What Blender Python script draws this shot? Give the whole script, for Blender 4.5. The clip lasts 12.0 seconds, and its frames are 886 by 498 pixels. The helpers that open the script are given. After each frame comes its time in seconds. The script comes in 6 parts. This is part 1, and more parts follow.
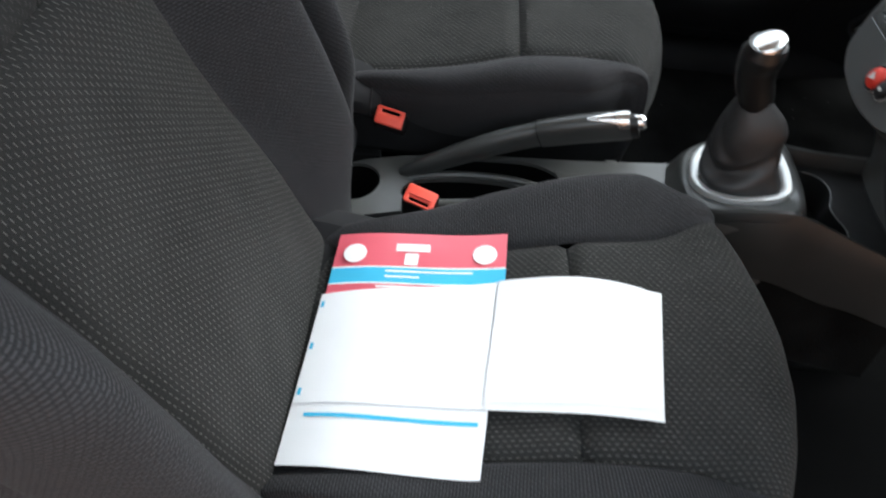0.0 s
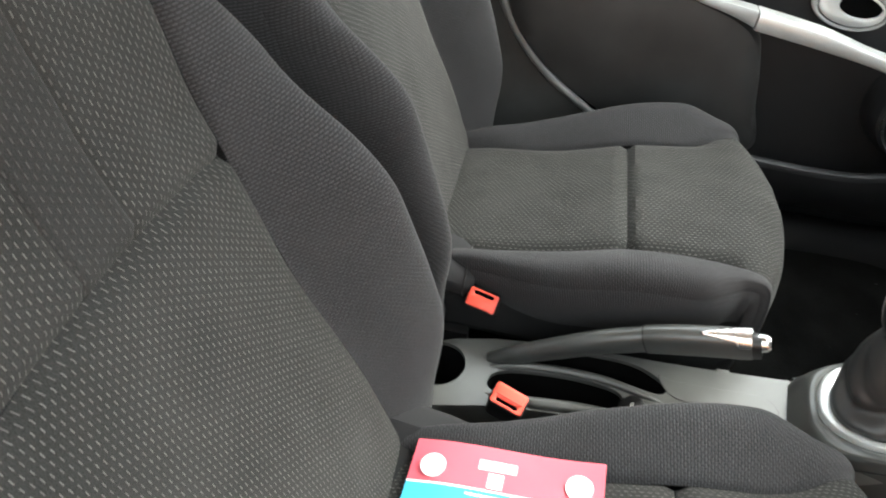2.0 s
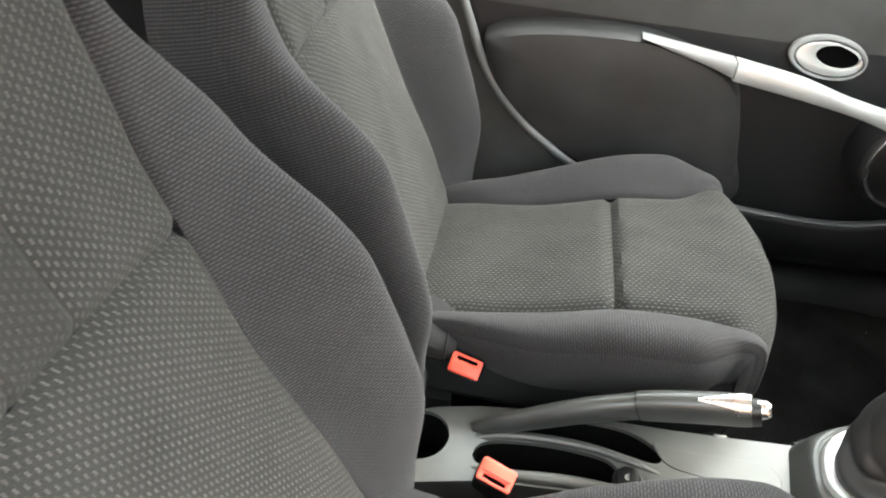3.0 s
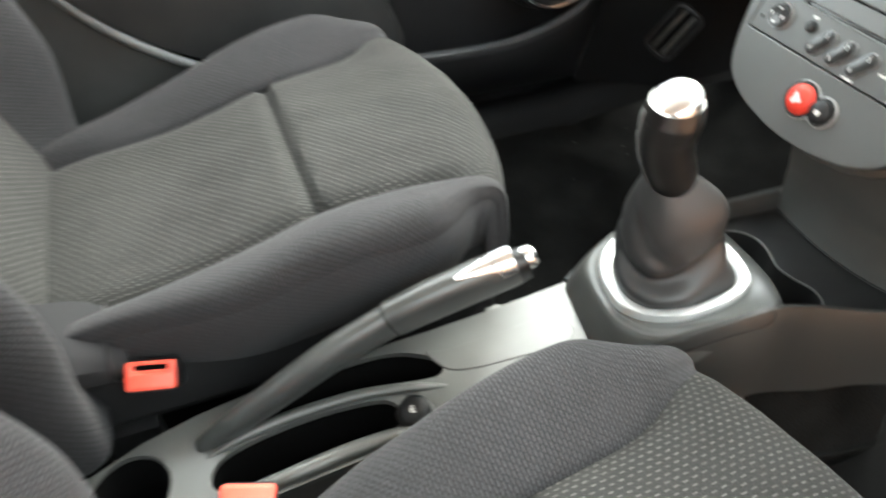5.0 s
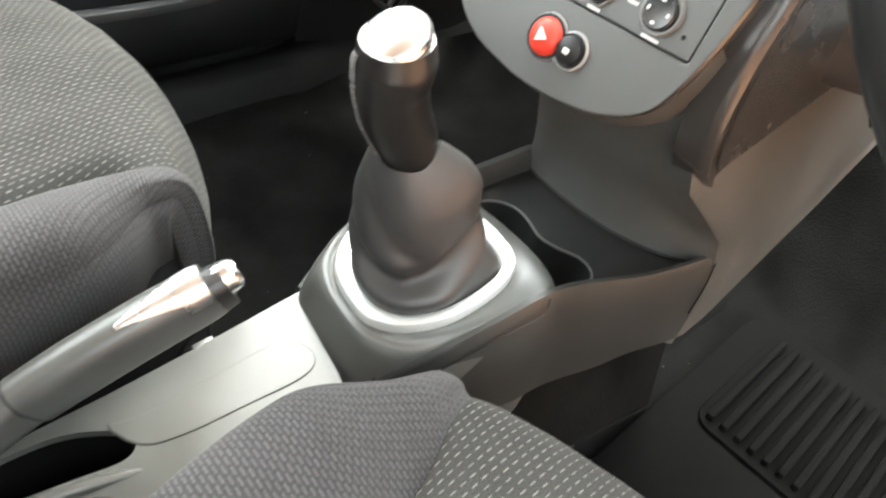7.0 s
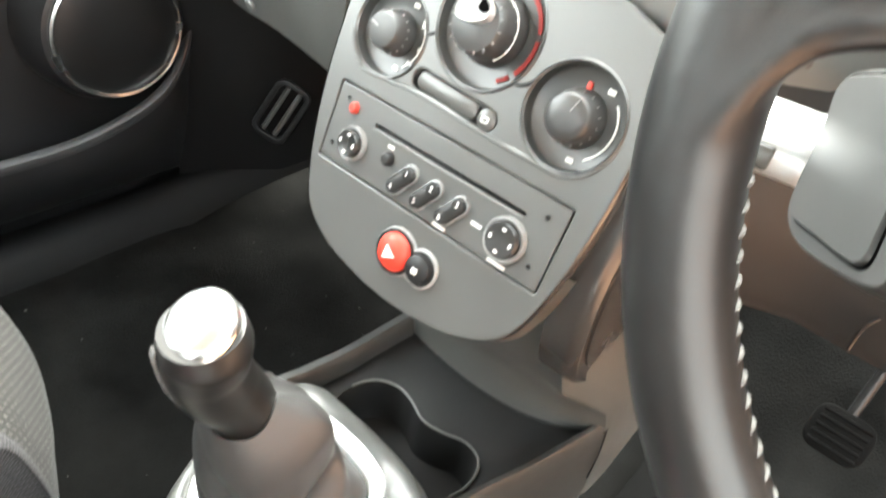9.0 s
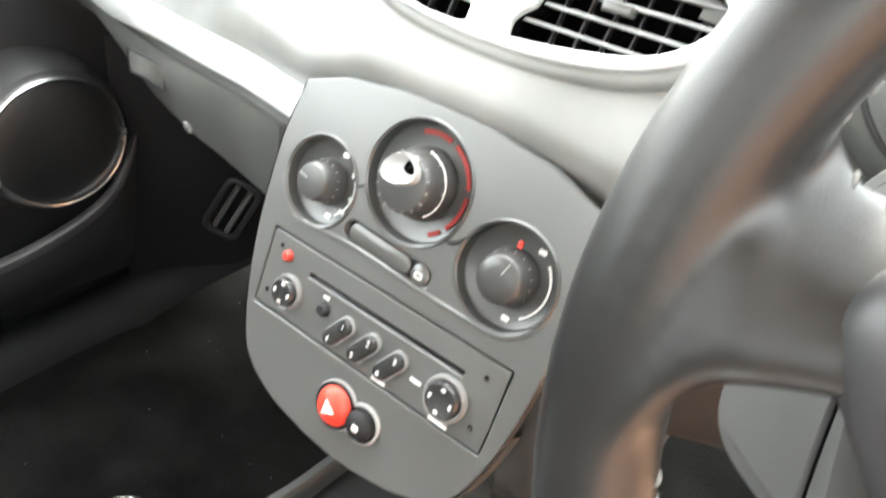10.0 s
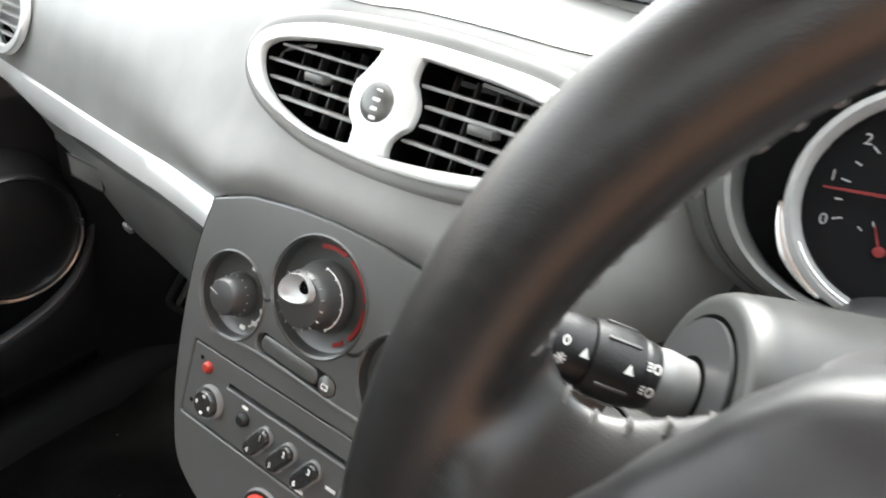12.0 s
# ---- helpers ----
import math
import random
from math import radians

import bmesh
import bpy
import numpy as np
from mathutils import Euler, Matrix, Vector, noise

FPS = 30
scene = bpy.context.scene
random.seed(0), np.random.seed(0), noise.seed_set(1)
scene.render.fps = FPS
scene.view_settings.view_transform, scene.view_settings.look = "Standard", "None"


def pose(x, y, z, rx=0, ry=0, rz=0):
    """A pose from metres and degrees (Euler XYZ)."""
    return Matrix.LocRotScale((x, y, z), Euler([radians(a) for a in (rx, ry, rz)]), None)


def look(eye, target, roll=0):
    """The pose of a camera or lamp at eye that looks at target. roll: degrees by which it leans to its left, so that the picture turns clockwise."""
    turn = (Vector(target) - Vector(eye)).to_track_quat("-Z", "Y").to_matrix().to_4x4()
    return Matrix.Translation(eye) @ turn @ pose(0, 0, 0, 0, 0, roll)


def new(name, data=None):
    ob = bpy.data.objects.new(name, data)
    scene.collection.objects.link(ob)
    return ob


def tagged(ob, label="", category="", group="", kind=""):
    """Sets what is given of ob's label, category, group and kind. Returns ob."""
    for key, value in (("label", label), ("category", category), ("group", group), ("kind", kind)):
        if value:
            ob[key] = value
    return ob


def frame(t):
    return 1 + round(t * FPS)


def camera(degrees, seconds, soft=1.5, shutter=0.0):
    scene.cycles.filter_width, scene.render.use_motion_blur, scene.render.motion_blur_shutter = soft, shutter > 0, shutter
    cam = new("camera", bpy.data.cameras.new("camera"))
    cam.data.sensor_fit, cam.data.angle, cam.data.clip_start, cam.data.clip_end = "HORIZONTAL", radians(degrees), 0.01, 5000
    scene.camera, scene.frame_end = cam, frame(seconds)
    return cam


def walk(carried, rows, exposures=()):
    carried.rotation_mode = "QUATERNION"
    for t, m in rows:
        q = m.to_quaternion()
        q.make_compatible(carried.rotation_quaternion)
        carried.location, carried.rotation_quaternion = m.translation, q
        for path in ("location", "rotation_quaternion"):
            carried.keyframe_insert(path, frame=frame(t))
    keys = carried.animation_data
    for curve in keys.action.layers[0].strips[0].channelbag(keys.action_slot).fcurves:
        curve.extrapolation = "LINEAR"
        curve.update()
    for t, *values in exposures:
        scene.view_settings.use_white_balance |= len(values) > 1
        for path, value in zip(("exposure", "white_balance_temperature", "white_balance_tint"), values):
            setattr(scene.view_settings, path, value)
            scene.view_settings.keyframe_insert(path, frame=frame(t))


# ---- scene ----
cam = camera(66.2, 12.0, soft=1.9, shutter=0.6)
PATH = [
    (0, (-0.523, -0.655, 0.85), (-0.451, 0.612, -0.696), 8.6),
    (0.5, (-0.544, -0.619, 0.847), (-0.538, 0.681, -0.672), 9.4),
    (1, (-0.553, -0.591, 0.858), (-0.626, 0.748, -0.625), 8.3),
    (1.5, (-0.553, -0.552, 0.874), (-0.678, 0.871, -0.526), 8.0),
    (2, (-0.562, -0.537, 0.875), (-0.749, 0.925, -0.478), 6.3),
    (2.5, (-0.569, -0.518, 0.873), (-0.789, 0.99, -0.422), 4.0),
    (2.7, (-0.572, -0.507, 0.871), (-0.768, 1.029, -0.394), 5.3),
    (4.3, (-0.515, -0.416, 0.799), (-0.378, 1.152, -0.434), -1.0),
    (4.5, (-0.511, -0.401, 0.776), (-0.275, 1.11, -0.513), -1.8),
    (5, (-0.497, -0.337, 0.706), (0.095, 1.011, -0.647), 2.0),
    (5.5, (-0.47, -0.287, 0.644), (0.352, 0.858, -0.775), 6.9),
    (6, (-0.443, -0.268, 0.615), (0.51, 0.788, -0.791), 11.1),
    (6.5, (-0.416, -0.249, 0.613), (0.632, 0.702, -0.8), 12.0),
    (6.7, (-0.407, -0.25, 0.615), (0.679, 0.699, -0.771), 12.0),
    (8.3, (-0.329, -0.229, 0.661), (0.926, 0.672, -0.609), 12.6),
    (8.5, (-0.32, -0.221, 0.671), (0.953, 0.67, -0.588), 12.1),
    (9, (-0.293, -0.212, 0.694), (1.016, 0.691, -0.52), 11.2),
    (9.5, (-0.27, -0.202, 0.717), (1.086, 0.709, -0.437), 10.2),
    (10, (-0.248, -0.193, 0.742), (1.157, 0.708, -0.359), 9.4),
    (10.5, (-0.227, -0.193, 0.764), (1.213, 0.724, -0.278), 8.0),
    (11, (-0.214, -0.195, 0.781), (1.244, 0.73, -0.229), 6.6),
    (11.5, (-0.203, -0.201, 0.784), (1.261, 0.726, -0.215), 6.0),
    (12, (-0.207, -0.227, 0.791), (1.233, 0.71, -0.232), 5.2),
]
EXPOSURES = [(0.0, 1.78, 5880, 6), (0.8, 1.78, 5880, 6), (1.3, 2.1, 6030, 4), (2.5, 3.4, 6450, 3), (4.3, 3.6, 6350, 2), (5.2, 3.6, 6350, 2), (6.5, 3.85, 6450, 4), (8.5, 4.5, 6550, 3), (9.5, 4.6, 6550, 4), (10.5, 3.85, 6450, 6), (12.0, 3.05, 6400, 8)]
walk(cam, [(t, look(eye, target, roll)) for t, eye, target, roll in PATH], EXPOSURES)

# ---- daylight ----
world = bpy.data.worlds.new("daylight")
scene.world = world
world.use_nodes = True
wn = world.node_tree.nodes
sky = wn.new("ShaderNodeTexSky")
sky.sky_type, sky.sun_disc = "NISHITA", False
sky.sun_elevation, sky.sun_rotation = radians(46), radians(55)
sky.air_density, sky.dust_density = 1.0, 4.0
wn["Background"].inputs["Strength"].default_value = 0.15
soft_sky = wn.new("ShaderNodeHueSaturation")
soft_sky.inputs["Saturation"].default_value = 0.35
world.node_tree.links.new(sky.outputs["Color"], soft_sky.inputs["Color"])
cloud = wn.new("ShaderNodeMix")
cloud.data_type = "RGBA"
cloud.inputs[0].default_value = 0.5
cloud.inputs[7].default_value = (5.8, 6.0, 5.9, 1)
world.node_tree.links.new(soft_sky.outputs["Color"], cloud.inputs[6])
world.node_tree.links.new(cloud.outputs[2], wn["Background"].inputs["Color"])
sun = new("sun", bpy.data.lights.new("sun", "SUN"))
sun.data.energy, sun.data.angle, sun.data.color = 1.0, radians(40), (1.0, 0.97, 0.89)
sun.matrix_world = look((0.85, 0.6, 1.1), (0, 0, 0))


# ---- materials ----
def shader(name, base, rough=0.6, metal=0.0, spec=0.5, coat=0.0):
    m = bpy.data.materials.new(name)
    m.use_nodes = True
    b = m.node_tree.nodes["Principled BSDF"]
    b.inputs["Base Color"].default_value = (*base, 1)
    b.inputs["Roughness"].default_value = rough
    b.inputs["Metallic"].default_value = metal
    b.inputs["Specular IOR Level"].default_value = spec
    b.inputs["Coat Weight"].default_value = coat
    return m, m.node_tree.nodes, m.node_tree.links, b


def coords(n, l, space, scale):
    tc = n.new("ShaderNodeTexCoord")
    mp = n.new("ShaderNodeMapping")
    mp.inputs["Scale"].default_value = scale if isinstance(scale, tuple) else (scale,) * 3
    l.new(tc.outputs[space], mp.inputs["Vector"])
    return mp.outputs["Vector"]


def ramp(n, l, fac, stops):
    r = n.new("ShaderNodeValToRGB")
    e = r.color_ramp.elements
    e[0].position, e[0].color = stops[0][0], (*stops[0][1], 1)
    e[1].position, e[1].color = stops[-1][0], (*stops[-1][1], 1)
    for p, c in stops[1:-1]:
        k = e.new(p)
        k.color = (*c, 1)
    l.new(fac, r.inputs["Fac"])
    return r.outputs["Color"]


def mix(n, l, fac, a, b, kind="MIX"):
    x = n.new("ShaderNodeMix")
    x.data_type, x.blend_type = "RGBA", kind
    for sock, v in ((x.inputs[0], fac), (x.inputs[6], a), (x.inputs[7], b)):
        if hasattr(v, "links"):
            l.new(v, sock)
        else:
            sock.default_value = v if isinstance(v, float) else (*v, 1)
    return x.outputs[2]


def grain(name, base, rough=0.6, spec=0.4, size=700, bump=0.25, vary=0.18, metal=0.0, coat=0.0):
    """Moulded plastic or leather: fine grain, faint scuffs and dust at a larger scale."""
    m, n, l, b = shader(name, base, rough, metal, spec, coat)
    v = coords(n, l, "Object", 1.0)
    big = n.new("ShaderNodeTexNoise")
    big.inputs["Scale"].default_value, big.inputs["Detail"].default_value = 14, 6
    l.new(v, big.inputs["Vector"])
    lo, hi = tuple(c * (1 - vary) for c in base), tuple(min(1, c * (1 + vary) + min(0.004, 0.15 * c)) for c in base)
    l.new(ramp(n, l, big.outputs["Fac"], [(0.3, lo), (0.7, hi)]), b.inputs["Base Color"])
    rr = n.new("ShaderNodeMapRange")
    rr.inputs["To Min"].default_value, rr.inputs["To Max"].default_value = max(0.03, rough - 0.08), min(1, rough + 0.1)
    l.new(big.outputs["Fac"], rr.inputs["Value"])
    l.new(rr.outputs["Result"], b.inputs["Roughness"])
    fine = n.new("ShaderNodeTexVoronoi")
    fine.inputs["Scale"].default_value = size
    l.new(v, fine.inputs["Vector"])
    bp = n.new("ShaderNodeBump")
    bp.inputs["Strength"].default_value, bp.inputs["Distance"].default_value = bump, 0.0006
    l.new(fine.outputs["Distance"], bp.inputs["Height"])
    l.new(bp.outputs["Normal"], b.inputs["Normal"])
    return m


def fabric(name, base, thread, cell, share, bump=0.5, ribs=0.0, blur=0.25):
    """Woven cloth in metres of UV: rows of short light stitches on a dark, finely ribbed ground."""
    m, n, l, b = shader(name, base, 0.95, 0, 0.12)
    v = coords(n, l, "UV", 1.0)
    br = n.new("ShaderNodeTexBrick")
    br.offset, br.squash = 0.5, 1.0
    br.inputs["Scale"].default_value = 1.0
    br.inputs["Brick Width"].default_value, br.inputs["Row Height"].default_value = cell
    br.inputs["Mortar Size"].default_value, br.inputs["Mortar Smooth"].default_value = share, blur
    br.inputs["Color1"].default_value, br.inputs["Color2"].default_value = (1, 1, 1, 1), (0.6, 0.6, 0.6, 1)
    br.inputs["Mortar"].default_value = (0, 0, 0, 1)
    l.new(v, br.inputs["Vector"])
    cloud = n.new("ShaderNodeTexNoise")
    cloud.inputs["Scale"].default_value, cloud.inputs["Detail"].default_value = 9, 5
    l.new(v, cloud.inputs["Vector"])
    weave = n.new("ShaderNodeTexNoise")
    weave.inputs["Scale"].default_value, weave.inputs["Detail"].default_value = 900, 2
    l.new(v, weave.inputs["Vector"])
    rib = n.new("ShaderNodeTexWave")
    rib.wave_type, rib.bands_direction = "BANDS", "Y"
    rib.inputs["Scale"].default_value, rib.inputs["Distortion"].default_value = 0.314 / (ribs or 0.002), 0.4
    l.new(v, rib.inputs["Vector"])
    ground = ramp(n, l, cloud.outputs["Fac"], [(0.3, tuple(c * 0.82 for c in base)), (0.7, tuple(c * 1.2 for c in base))])
    ground = mix(n, l, 0.5, ground, ramp(n, l, weave.outputs["Fac"], [(0.35, (0.5, 0.5, 0.5)), (0.65, (1.5, 1.5, 1.5))]), "MULTIPLY")
    if ribs:
        ground = mix(n, l, 0.24, ground, ramp(n, l, rib.outputs["Fac"], [(0.15, (0.45, 0.45, 0.45)), (0.85, (1.5, 1.5, 1.5))]), "MULTIPLY")
    l.new(mix(n, l, br.outputs["Color"], ground, thread), b.inputs["Base Color"])
    bp = n.new("ShaderNodeBump")
    bp.inputs["Strength"].default_value, bp.inputs["Distance"].default_value = bump, 0.0008
    hs = mix(n, l, 0.35, br.outputs["Color"], weave.outputs["Color"])
    if ribs:
        hs = mix(n, l, 0.3, hs, rib.outputs["Color"])
    l.new(hs, bp.inputs["Height"])
    l.new(bp.outputs["Normal"], b.inputs["Normal"])
    b.inputs["Sheen Weight"].default_value = 0.04
    b.inputs["Sheen Roughness"].default_value = 0.5
    return m


CLOTH = fabric("patterned seat cloth", (0.0225, 0.022, 0.0212), (0.090, 0.0875, 0.083), (0.0074, 0.0046), 0.00192, 0.5, 0.0, 0.12)
DULL = fabric("worn seat cloth", (0.0225, 0.022, 0.0216), (0.052, 0.0505, 0.049), (0.0074, 0.0046), 0.00192, 0.5, 0.0, 0.12)
WEAVE = fabric("plain woven bolster cloth", (0.0248, 0.0242, 0.0256), (0.050, 0.0488, 0.0520), (0.0062, 0.0031), 0.0010, 0.7, 0.0031)
SIDE = grain("black seat side cloth", (0.013, 0.013, 0.0135), 0.9, 0.15, 1200, 0.4)
PLASTIC = grain("charcoal moulded plastic", (0.074, 0.075, 0.071), 0.31, 0.8, 1600, 0.05)
DASH = grain("dark grey soft dashboard skin", (0.185, 0.186, 0.180), 0.45, 0.55, 1000, 0.09)
PANEL = grain("satin anthracite fascia", (0.078, 0.080, 0.0775), 0.31, 0.8, 1500, 0.02, 0.03)
BLACK = grain("black plastic", (0.009, 0.009, 0.0095), 0.42, 0.45, 900, 0.12)
DOORSKIN = grain("black door trim", (0.012, 0.012, 0.013), 0.48, 0.5, 900, 0.12)
SILLSKIN = grain("worn black sill plastic", (0.005, 0.005, 0.0054), 0.6, 0.16, 900, 0.12)
CARPET = grain("black cabin carpet", (0.0060, 0.0060, 0.0058), 1.0, 0.05, 380, 0.9, 0.5)
RUBBER = grain("black rubber", (0.0035, 0.0035, 0.0035), 0.9, 0.06, 500, 0.2)
LEATHER = grain("worn dark grey leather", (0.0105, 0.0105, 0.0106), 0.35, 0.48, 1800, 0.08, 0.2)
KNOBHIDE = grain("smooth dark leather", (0.009, 0.0087, 0.0085), 0.33, 0.5, 2600, 0.03, 0.15)
GRIP = grain("worn dark grey grip plastic", (0.026, 0.027, 0.026), 0.42, 0.5, 1500, 0.06)
BOOT = grain("soft grey leatherette", (0.032, 0.0315, 0.0315), 0.42, 0.5, 1400, 0.10)
HANDLE = grain("worn satin grey handbrake plastic", (0.046, 0.047, 0.0455), 0.29, 0.7, 1500, 0.05)
SILVER = grain("satin silver paint", (0.72, 0.73, 0.72), 0.34, 0.5, 1800, 0.03, 0.05, 0.55)
CHROME = grain("satin chrome", (0.9, 0.9, 0.89), 0.24, 0.5, 2000, 0.01, 0.03, 1.0)
THREAD = grain("pale grey thread", (0.105, 0.104, 0.102), 0.9, 0.2, 1500, 0.2)
RED = grain("red plastic", (0.75, 0.045, 0.025), 0.45, 0.5, 1200, 0.05, 0.05)
BUCKLE = grain("red-orange buckle plastic", (0.80, 0.085, 0.05), 0.5, 0.5, 1200, 0.05, 0.06)
MARK = grain("white print", (0.75, 0.75, 0.73), 0.6, 0.4, 1500, 0.02, 0.04)
PAPER = grain("white paper", (0.82, 0.83, 0.84), 0.85, 0.2, 300, 0.05, 0.02)
PINK = grain("printed crimson paper", (0.72, 0.12, 0.16), 0.42, 0.5, 600, 0.03, 0.05, 0.0, 0.35)
BLUE = grain("printed blue paper", (0.07, 0.46, 0.70), 0.6, 0.35, 600, 0.03, 0.05)
HEAD = grain("pale grey headliner cloth", (0.5, 0.5, 0.48), 0.95, 0.1, 900, 0.3)
BODY = grain("grey body paint", (0.3, 0.31, 0.32), 0.3, 0.5, 900, 0.02, 0.05)
PAVING = grain("warm brown brick paving", (0.33, 0.185, 0.11), 0.9, 0.2, 40, 0.4, 0.3)
GAUGE = grain("black gauge face", (0.005, 0.005, 0.0055), 0.8, 0.1, 900, 0.02)
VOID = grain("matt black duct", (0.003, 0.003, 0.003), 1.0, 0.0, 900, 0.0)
SLAT = grain("grey louvre plastic", (0.30, 0.302, 0.298), 0.45, 0.5, 1200, 0.05)
KEY = grain("satin black keys", (0.022, 0.022, 0.022), 0.22, 0.7, 1500, 0.02)
DISH = grain("grey satin finger grip", (0.36, 0.36, 0.355), 0.36, 0.6, 1500, 0.02, 0.05, 0.35)
KNOB = grain("dark grey knob plastic", (0.040, 0.040, 0.0395), 0.34, 0.6, 1500, 0.03)
STEER = grain("dark airbag skin", (0.030, 0.030, 0.032), 0.4, 0.5, 1800, 0.04)
UPPERDOOR = grain("dark grey upper door trim", (0.048, 0.048, 0.046), 0.6, 0.4, 900, 0.12)
PADSKIN = grain("soft black armrest skin", (0.025, 0.025, 0.025), 0.5, 0.45, 1200, 0.12)
PIPING = grain("mid grey moulded edge", (0.135, 0.137, 0.135), 0.42, 0.55, 1400, 0.06)
LIP = grain("dark satin pocket lip", (0.034, 0.034, 0.036), 0.38, 0.55, 1200, 0.06)
CHEEK = grain("glossy charcoal side trim", (0.040, 0.039, 0.038), 0.24, 0.75, 1500, 0.02, 0.05)
NEEDLE = grain("dull red needle", (0.13, 0.008, 0.007), 0.6, 0.4, 1200, 0.03)
DIM = grain("grey dial print", (0.30, 0.30, 0.30), 0.6, 0.4, 1200, 0.03)
LAMP = grain("deep red plastic", (0.42, 0.035, 0.022), 0.4, 0.5, 1200, 0.05, 0.05)
RIMGREY = grain("mid grey satin rim", (0.20, 0.201, 0.199), 0.26, 0.6, 1500, 0.02, 0.05)
# Fascia finish made darker: the shadow inside the dial bowls is in the colour.
BOWL = grain("satin dial recess darkened for shade", (0.042, 0.043, 0.0415), 0.30, 0.7, 1500, 0.02, 0.03)
SCALE = grain("dark red print", (0.26, 0.018, 0.014), 0.6, 0.4, 1200, 0.03)
TRAY = grain("black tray lining", (0.012, 0.012, 0.012), 0.5, 0.4, 900, 0.08)
GLASSY = grain("glossy black plastic", (0.008, 0.008, 0.009), 0.12, 0.5, 900, 0.0, 0.05)


# ---- building blocks ----
def part(name, bm, material, parent=None, label="", smooth=True, bevel=0.0):
    me = bm
    if isinstance(bm, bmesh.types.BMesh):
        me = bpy.data.meshes.new(name)
        bmesh.ops.recalc_face_normals(bm, faces=bm.faces)
        bm.to_mesh(me)
        bm.free()
    me.materials.clear()
    me.materials.append(material)
    for p in me.polygons:
        p.use_smooth = smooth
    ob = new(name, me)
    if smooth:
        me.set_sharp_from_angle(angle=radians(42))
    if bevel:
        md = ob.modifiers.new("edge", "BEVEL")
        md.width, md.segments, md.limit_method, md.angle_limit = bevel, 2, "ANGLE", radians(40)
    if parent is not None:
        under(ob, parent)
    if label:
        ob["label"] = label
    return ob


def thing(name, label, category, at=(0, 0, 0), group="", kind=""):
    e = new(name)
    e.empty_display_size = 0.02
    e.location = at
    bpy.context.view_layer.update()
    return tagged(e, label, category, group, kind)


def under(ob, parent):
    """Puts a part, built in world places, below a thing without moving it."""
    ob.parent = parent
    m = Matrix.Identity(4)
    p = parent
    while p is not None:
        m = p.matrix_basis @ m if p.parent is None else p.matrix_parent_inverse @ p.matrix_basis @ m
        p = p.parent
    ob.matrix_parent_inverse = m.inverted()
    return ob


def spline(pts, n):
    """Points on a smooth curve through pts, even in parameter."""
    p = [Vector(q) for q in pts]
    p = [2 * p[0] - p[1]] + p + [2 * p[-1] - p[-2]]
    out = []
    for k in range(n):
        x = k / (n - 1) * (len(p) - 3)
        i = min(int(x), len(p) - 4)
        t = x - i
        a, b, c, d = p[i : i + 4]
        out.append(0.5 * ((2 * b) + (c - a) * t + (2 * a - 5 * b + 4 * c - d) * t * t + (3 * b - a - 3 * c + d) * t**3))
    return out


def lerp(rows, x):
    """A smooth value from rows of (x, value)."""
    if x <= rows[0][0]:
        return rows[0][1]
    for (a, u), (b, v) in zip(rows, rows[1:]):
        if x <= b:
            t = (x - a) / (b - a)
            t = t * t * (3 - 2 * t)
            return u + (v - u) * t
    return rows[-1][1]


def curve(rows, x):
    """A value from rows of (x, value) that bends without kinks or overshoot."""
    if x <= rows[0][0]:
        return rows[0][1]
    if x >= rows[-1][0]:
        return rows[-1][1]
    d = [(v - u) / (b - a) for (a, u), (b, v) in zip(rows, rows[1:])]
    m = [d[0]] + [0 if p * q <= 0 else 2 * p * q / (p + q) for p, q in zip(d, d[1:])] + [d[-1]]
    i = max(k for k in range(len(rows) - 1) if rows[k][0] <= x)
    (a, u), (b, v) = rows[i], rows[i + 1]
    h, t = b - a, (x - a) / (b - a)
    return u * (1 + 2 * t) * (1 - t) ** 2 + h * m[i] * t * (1 - t) ** 2 + v * t * t * (3 - 2 * t) + h * m[i + 1] * t * t * (t - 1)


def sheet(rows, closed=False, uv=None):
    """A surface through rows of points; closed joins the last column to the first."""
    bm = bmesh.new()
    vs = [[bm.verts.new(p) for p in r] for r in rows]
    lay = bm.loops.layers.uv.new("UVMap") if uv else None
    for i in range(len(rows) - 1):
        m = len(rows[i])
        for j in range(m if closed else m - 1):
            k = (j + 1) % m
            try:
                f = bm.faces.new((vs[i][j], vs[i][k], vs[i + 1][k], vs[i + 1][j]))
            except ValueError:
                continue
            if lay:
                for lp, q in zip(f.loops, ((i, j), (i, k), (i + 1, k), (i + 1, j))):
                    lp[lay].uv = uv[q[0]][q[1]]
    return bm


def capped(rows):
    bm = sheet(rows, True)
    bm.verts.ensure_lookup_table()
    m = len(rows[0])
    bm.faces.new(bm.verts[:m])
    bm.faces.new(bm.verts[-m:])
    return bm


